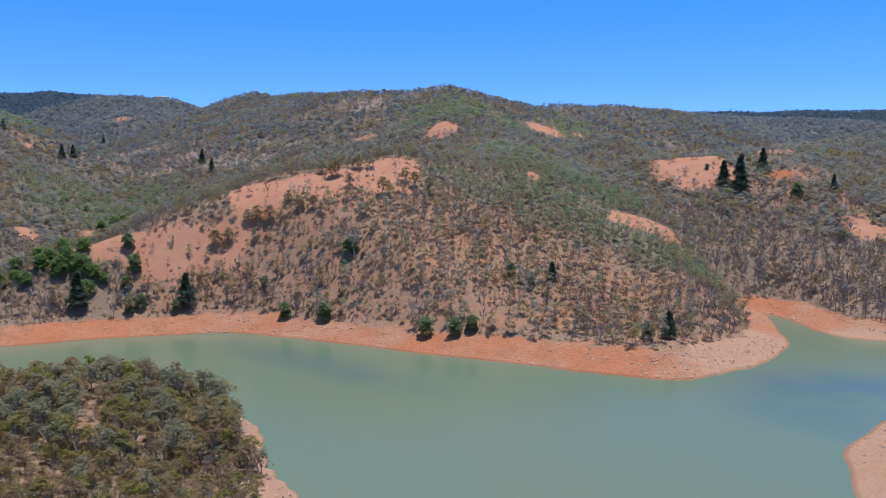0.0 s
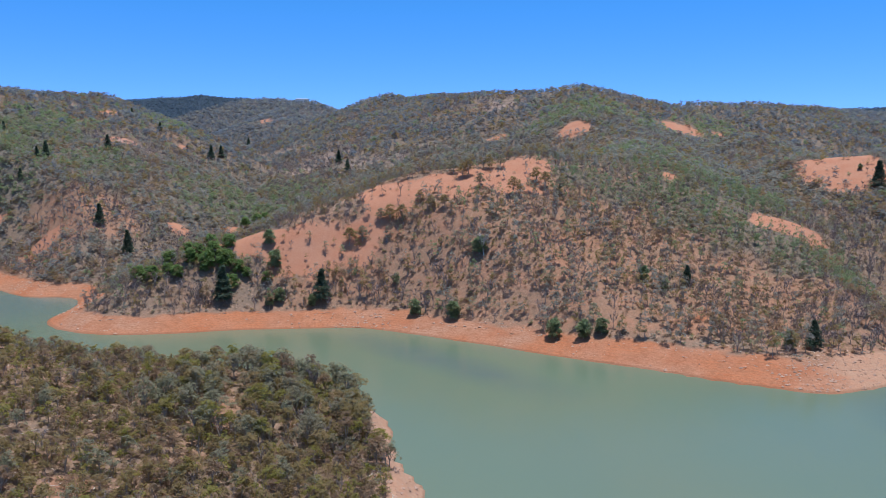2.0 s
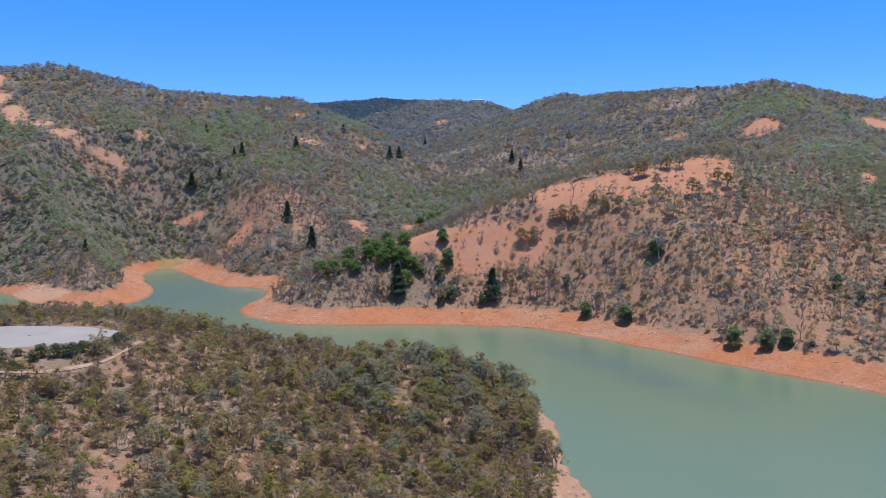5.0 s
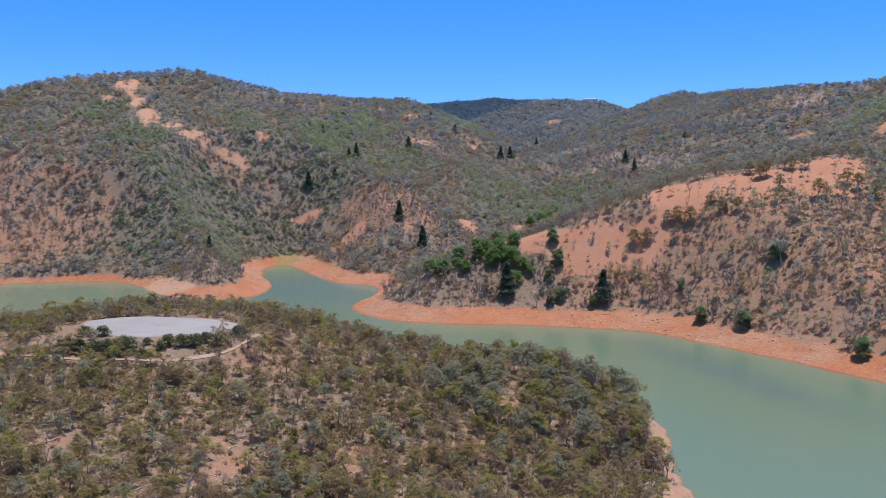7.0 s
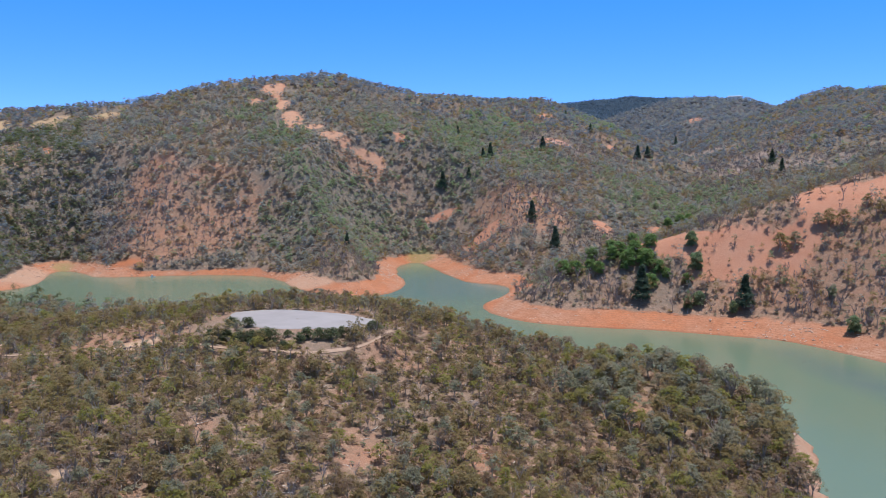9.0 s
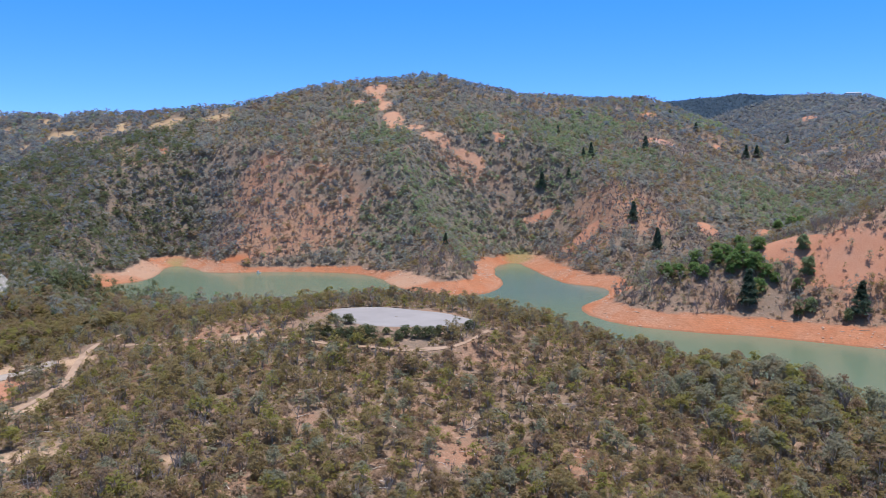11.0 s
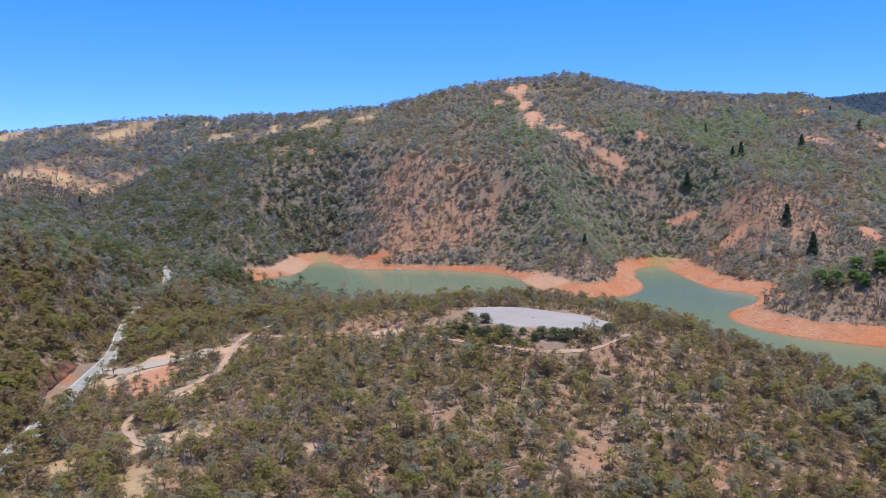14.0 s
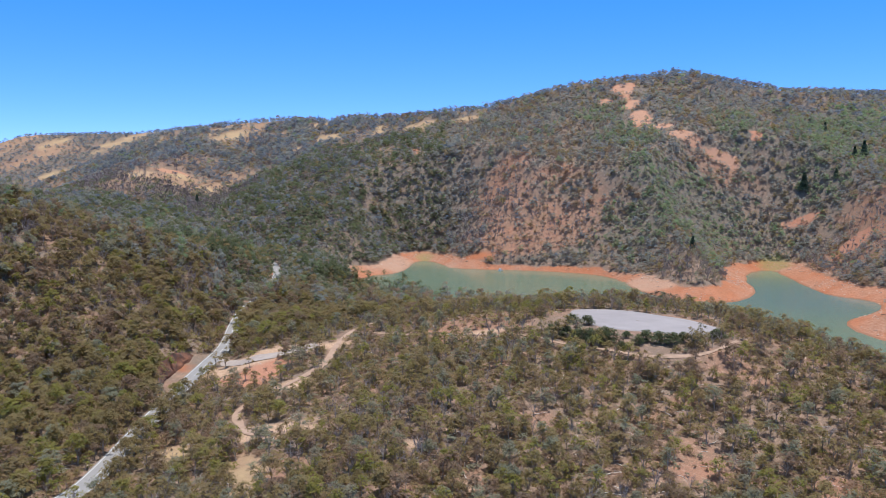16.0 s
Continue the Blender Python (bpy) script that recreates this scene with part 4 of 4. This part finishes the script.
keep = in_view(x, y) & (np.hypot(x, y) > 160) & (np.hypot(x, y) < 330) & (shore_distance(x, y) > 4) & (rng.uniform(0, 1, len(x)) < 0.7 * may_grow(x, y, z))
x, y, z = x[keep], y[keep], z[keep]
tagged(scatter("fallen_branches", logs, rng.integers(0, 5, len(x)), x, y, z + 0.1, rng.uniform(0.5, 1.2, len(x)), [PALE_BARK, PALE_BARK], np.ones(len(x), int)), "bleached fallen branches among the dry scrub", "fallen wood", kind="stuff")


# ---- single trees ----
def part(name, verts, faces, material, parent, label=""):
    ob = mesh_object(name, verts, faces, [material], smooth=False)
    ob.parent = parent
    if label:
        ob["label"] = label
    return ob


def tree_thing(name, shape, wood, leaf, label, category, group=""):
    """One tree of its own: an empty at the foot, a trunk with its limbs, and a crown."""
    v, f, w = shape
    top = new(name)
    for piece, key, material in (("trunk", 0, wood), ("crown", 1, leaf)):
        g = f[w == key]
        used, back = np.unique(g, return_inverse=True)
        part(piece, v[used], back.reshape(-1, 3), material, top)
    return tagged(top, label, category, group)


def plant(master, spots):
    """The first spot takes the master, the rest take copies: x, y and size."""
    for k, (x, y, size) in enumerate(spots):
        ground_z = float(on_grid(ZZ, np.array([x]), np.array([y]))[0])
        m = Matrix.LocRotScale((x, y, ground_z), Euler((0, 0, rng.uniform(0, 6.28))), (size * rng.uniform(0.9, 1.12), size * rng.uniform(0.9, 1.12), size))
        if k:
            copy_thing(master, m)
        else:
            first = m
    master.matrix_basis = first


NEAR_KINDS = [
    ("gum_tree", lambda s: gum(s, 10, 50, 0.44, 5), BARK, LEAF_OLIVE, "olive gum tree with an open spreading crown", 3),
    ("gum_tree", lambda s: gum(s, 9, 50, 0.44, 5), BARK, LEAF_GREY, "grey-green gum tree with a thin crown", 2),
    ("gum_tree", lambda s: gum(s, 9, 44, 0.44, 5), BARK, LEAF_LIME, "yellow-green young gum tree on dry ground", 1),
    ("gum_tree", lambda s: gum(s, 8, 36, 0.42, 5), BARK, LEAF_DRY, "half-withered brown gum tree among dry scrub", 1),
    ("shrub", lambda s: bush(s, 6, 50, 0.40, 3, 3.4, 1.8), BARK, LEAF_OLIVE, "low rounded olive shrub on dry ground", 2),
    ("dead_tree", lambda s: snag(s, 7, 16, 4), PALE_BARK, TWIG, "bare grey dead tree with fine twigs", 1),
]
masters = [k for k in NEAR_KINDS for _ in range(k[5])]
near_size = rng.uniform(0.50, 0.88, len(near_x))
for k, (name, shape, wood, leaf, label, _) in enumerate(masters):
    spots = [(near_x[i], near_y[i], near_size[i]) for i in range(k, len(near_x), len(masters))]
    plant(tree_thing(name, shape(100 + k), wood, leaf, label, "shrub" if name == "shrub" else "tree", "trees on the near hill"), spots)

# trees that stand out: x, y, height
LONE_GUMS = [(-63, 552, 11), (-102, 534, 8), (-41, 542, 13), (-52, 584, 11), (-78, 567, 12), (-73, 571, 12), (-85, 576, 11), (-61, 583, 11), (-19, 554, 12), (-9, 548, 13), (-26, 561, 12), (-143, 506, 12), (-135, 510, 11), (-119, 521, 13), (-111, 522, 11), (-125, 521, 10), (-93, 526, 10), (-84, 525, 9), (-48, 512, 10), (-139, 553, 7)]
ROUND_TREES = [(-192, 494, 12), (-184, 482, 14), (-56, 487, 13), (-154, 463, 9), (-174, 462, 10), (-179, 458, 9), (39, 460, 10), (50, 453, 7), (-9, 414, 12), (6, 410, 12), (15, 412, 10), (100, 391, 10), (-107, 484, 7), (279, 642, 14), (282, 572, 9), (228, 706, 6), (-66, 447, 12), (-90, 457, 11)]
GROVE_TREES = [(-260, 453, 14), (-251, 453, 12), (-237, 458, 11), (-244, 459, 9), (-234, 469, 13), (-223, 470, 15), (-213, 474, 16), (-222, 477, 14), (-232, 476, 11), (-205, 473, 12), (-224, 467, 9), (-199, 472, 9), (-186, 473, 9), (-309, 734, 14), (-307, 760, 14), (-305, 776, 12), (-205, 463, 12), (-312, 515, 9), (-248, 470, 12), (-240, 480, 12), (-228, 486, 12), (-216, 486, 12)]
CONIFERS = [(-150, 469, 18), (62, 458, 10), (111, 393, 13), (242, 665, 28), (232, 675, 20), (273, 698, 16), (311, 649, 12), (-206, 453, 20), (-340, 579, 18), (-377, 602, 16), (-507, 724, 15), (-509, 713, 10), (-521, 659, 17), (-501, 677, 8), (-477, 782, 14), (-426, 916, 15), (-420, 930, 13), (-283, 961, 16), (-264, 933, 14), (-604, 1460, 18), (-498, 931, 10), (-574, 754, 9), (-882, 171, 11), (-463, 462, 12), (-578, 1008, 11)]
PAD_BUSHES = [(-220, 163, 4.8), (-214, 164, 5.2), (-210, 166, 6.2), (-208, 170, 6.4), (-226, 162, 4.5), (-202, 182, 4.8), (-198, 184, 5), (-195, 187, 5), (-195, 192, 4.2), (-193, 195, 3.8), (-209, 180, 3), (-238, 179, 4.4), (-233, 182, 4.4), (-201, 178, 3.4), (-201, 171, 3), (-193, 205, 4.6)]
for k in range(3):
    plant(tree_thing("gum_tree", gum(140 + k, 13, 28, 0.60, 4, True, 2.0), BARK, LEAF_OLIVE if k else LEAF_GREY, "lone gum tree on the bare grassy spur", "tree", "lone trees on the spur"), [(a, b, h / 8) for a, b, h in LONE_GUMS[k::3]])
    plant(tree_thing("round_tree", bush(150 + k, 11, 96, 0.76, 4, 8, 3.1), BARK, LEAF_DARK, "dense dark green round tree on the dry slope", "tree", "dark trees on the hillside"), [(a, b, h / 9.5) for a, b, h in ROUND_TREES[k::3]])
    plant(tree_thing("round_tree", bush(160 + k, 11, 100, 0.78, 4, 8, 3.9), BARK, LEAF_GROVE, "dense green tree in the grove above the shore", "tree", "trees of the green grove"), [(a, b, h / 10.8) for a, b, h in GROVE_TREES[k::3]])
    plant(tree_thing("conifer", conifer(170 + k, 9, 120, 0.95, 4, 12.0, 3.9), BARK, LEAF_CONIFER, "tall dark conifer standing above the gums", "tree", "conifers on the hillsides"), [(a, b, h / 12) for a, b, h in CONIFERS[k::3]])
plant(tree_thing("bush", bush(180, 10, 130, 0.48, 3, 5, 3.3), BARK, LEAF_BUSH, "dark green bush beside the gravel pad", "bush", "bushes round the gravel pad"), [(a, b, h / 6) for a, b, h in PAD_BUSHES])
plant(tree_thing("wattle_tree", bush(181, 9, 70, 0.46, 3, 7, 2.4), BARK, LEAF_LIME, "bright yellow-green wattle near the gravel pad", "tree"), [(-201, 155, 0.9), (-273, 203, 1.1)])

ROAD_GUMS = [(-225, 23, 10), (-236, 28, 11), (-245, 31, 9), (-256, 37, 11), (-267, 41, 10), (-277, 45, 10), (-287, 49, 8), (-231, 26, 8), (-261, 38, 8), (-216, 20, 8), (-318, 71, 7), (-236, 12, 10), (-252, 21, 11), (-268, 28, 10), (-221, 4, 9), (-281, 34, 10), (-243, 16, 9)]
for k in range(3):
    plant(tree_thing("gum_tree", gum(200 + k, 10, 44, 0.5, 5), BARK, LEAF_OLIVE if k < 2 else LEAF_LIME, "tall olive gum tree leaning over the road", "tree", "trees along the road"), [(a, b, h / 8) for a, b, h in ROAD_GUMS[k::3]])

DEAD_GUMS = [(-357, 747, 13), (-288, 831, 15), (-53, 485, 12), (-702, 395, 13), (-476, 692, 12), (-345, 829, 12), (-440, 600, 10), (-610, 470, 12)]
for k in range(2):
    plant(tree_thing("dead_tree", snag(190 + k, 8, 12, 5, 0.08), PALE_BARK, PALE_BARK, "bleached white dead gum standing on the slope", "tree", "dead gums on the hillsides"), [(a, b, h / 6) for a, b, h in DEAD_GUMS[k::2]])

# ---- road, tracks and gravel pad ----
road = ribbon("road", ROAD, 6.6, 0.25, ASPHALT)
tagged(road, "bleached two-lane asphalt road through the bush", "road", kind="structure")
for shift, width, gaps in ((0.0, 0.14, (2, 5)), (2.75, 0.16, None), (-2.75, 0.16, None)):
    line = ribbon("road_marking", ROAD, width, 0.27, PAINT, 2, shift, gaps)
    line.parent = road
for (line, width), cover, label in zip(TRACKS, (FORECOURT, DIRT, DIRT), ("pale grey gravel forecourt beside the road", "pale dirt track through the scrub", "narrow dirt track below the gravel pad")):
    tagged(ribbon("dirt_track", line, width, 0.22, cover, 4, ragged=0.9), label, "track", kind="structure")
# the rocky cutting on the uphill side of the road
CUT = plain("red_brown_cut_rock", (0.26, 0.115, 0.070), (0.10, 0.070, 0.060), 0.35, 0.95, 0.1)
u, v = np.meshgrid(np.linspace(0, 1, 45), np.linspace(0, 1, 10))
px, py = -300 - 44 * u, 41 + 23 * u
swell = np.sin(math.pi * u) ** 0.6
rough = layered(px, py + 17 * v, 7, 171, 3)
lean = (0.5 + 4.5 * v ** 1.5 + 2.2 * rough) * swell
cx, cy = px + 0.46 * lean, py - 0.89 * lean
cz = on_grid(ZZ, px, py) - 0.4 + swell * (7.2 * v + 0.6 * layered(px, py + 9 * v, 3, 181, 2))
cutting = mesh_object("road_cutting", np.stack([cx, cy, cz], -1).reshape(-1, 3), sheet_faces(*cx.shape), [CUT], smooth=False)
tagged(cutting, "dark red-brown rock cutting above the road", "rock face", kind="structure")
a = np.linspace(0, 2 * math.pi, 65)[:-1]
rim = 1 + 0.05 * np.sin(3 * a + 1) + 0.03 * np.sin(7 * a)
px, py = 31 * rim * np.cos(a), 17 * rim * np.sin(a)
rings = [np.stack([PAD[0] + q * (0.94 * px - 0.34 * py), PAD[1] + q * (0.34 * px + 0.94 * py), np.full(64, PAD[2] + 0.3 - (0.5 if q > 0.99 else 0))], -1) for q in (0.02, 0.3, 0.6, 0.85, 0.97, 1.0)]
i = np.arange(64)
faces = [np.stack([k * 64 + i, k * 64 + 64 + i, k * 64 + 64 + (i + 1) % 64, k * 64 + (i + 1) % 64], -1) for k in range(5)]
pad = mesh_object("gravel_pad", np.vstack(rings), np.vstack(faces), [GRAVEL])
tagged(pad, "flat pale grey gravel pad on the near hilltop", "gravel pad", kind="structure")



# ---- the house on the skyline and the pontoon by the bank ----
WHITE_WALL = plain("white_rendered_wall", (0.78, 0.77, 0.74), (0.70, 0.69, 0.66), 0.4)
ROOF_GREY = plain("grey_sheet_roof", (0.42, 0.43, 0.45), (0.34, 0.35, 0.37), 0.5, 0.5, 0.4)
DARK_GLASS = plain("dark_window_glass", (0.04, 0.05, 0.06), (0.06, 0.07, 0.08), 0.3, 0.1, 0.5)
FLOAT_WHITE = plain("white_painted_float", (0.82, 0.82, 0.80), (0.74, 0.74, 0.72), 1.0, 0.5)
DECK_GREY = plain("weathered_deck_boards", (0.36, 0.33, 0.30), (0.28, 0.25, 0.22), 1.0)


def block(name, centre, size, material, parent, label="", edge=0.05):
    """A box with eased edges as one part."""
    bm = bmesh.new()
    bmesh.ops.create_cube(bm, size=1.0)
    bmesh.ops.scale(bm, vec=size, verts=bm.verts)
    bmesh.ops.bevel(bm, geom=bm.edges[:], offset=min(edge, 0.2 * min(size)), segments=1, affect="EDGES")
    bmesh.ops.translate(bm, vec=centre, verts=bm.verts)
    me = bpy.data.meshes.new(name)
    bm.to_mesh(me)
    bm.free()
    me.materials.append(material)
    ob = new(name, me)
    ob.parent = parent
    if label:
        ob["label"] = label
    return ob


def skyline_house():
    """A long white two-storey house with a low hipped roof, windows on both floors and a door."""
    top = new("house")
    block("wall", (0, 0, 2.6), (34, 9, 7.2), WHITE_WALL, top)
    bm = bmesh.new()
    low = [bm.verts.new(p) for p in ((-18, -5.4, 6.1), (18, -5.4, 6.1), (18, 5.4, 6.1), (-18, 5.4, 6.1))]
    eave = [bm.verts.new((v.co.x, v.co.y, 6.4)) for v in low]
    ridge = [bm.verts.new((-13, 0, 8.6)), bm.verts.new((13, 0, 8.6))]
    bm.faces.new(low[::-1])
    for k in range(4):
        bm.faces.new((low[k], low[(k + 1) % 4], eave[(k + 1) % 4], eave[k]))
    bm.faces.new((eave[0], eave[1], ridge[1], ridge[0]))
    bm.faces.new((eave[2], eave[3], ridge[0], ridge[1]))
    bm.faces.new((eave[1], eave[2], ridge[1]))
    bm.faces.new((eave[3], eave[0], ridge[0]))
    me = bpy.data.meshes.new("roof")
    bm.to_mesh(me)
    bm.free()
    me.materials.append(ROOF_GREY)
    roof = new("roof", me)
    roof.parent = top
    for z in (1.2, 4.4):
        for k in range(7):
            if z < 2 and k == 3:
                block("door", (0, -4.55, 0.6), (1.6, 0.2, 2.4), DARK_GLASS, top)
                continue
            window = block("window", (-14.1 + 4.7 * k, -4.52, z + 0.2), (2.2, 0.16, 1.5), WHITE_WALL, top)
            block("pane", (-14.1 + 4.7 * k, -4.60, z + 0.2), (1.9, 0.06, 1.2), DARK_GLASS, window)
    return tagged(top, "long white two-storey house on the far skyline", "house")


house = skyline_house()
house.matrix_basis = pose(HOUSE[0], HOUSE[1], float(height(np.array([HOUSE[0]]), np.array([HOUSE[1]]))[0]) + 0.3, 0, 0, 18.7)

pontoon = tagged(new("pontoon"), "small white pontoon moored at the clay bank", "pontoon")
for side in (-0.8, 0.8):
    v, f = tube([(0, 0, -2.1), (0, 0, -1.8), (0, 0, 1.8), (0, 0, 2.1)], (0.1, 0.34, 0.34, 0.1), 10)
    v = np.array(v)
    part("float", np.stack([v[:, 2], v[:, 1] + side, v[:, 0] + 0.1], -1), f, FLOAT_WHITE, pontoon)
for k in range(9):
    block("deck_board", (-1.84 + 0.46 * k, 0, 0.52), (0.42, 2.3, 0.08), DECK_GREY, pontoon, edge=0.01)
block("pump_housing", (-0.4, 0, 1.2), (1.5, 1.1, 1.25), FLOAT_WHITE, pontoon, "white pump housing")
block("mast", (1.2, 0.4, 1.5), (0.12, 0.12, 1.9), FLOAT_WHITE, pontoon, edge=0.02)
pontoon.matrix_basis = pose(-604, 375.5, 0.0, 0, 0, 50)
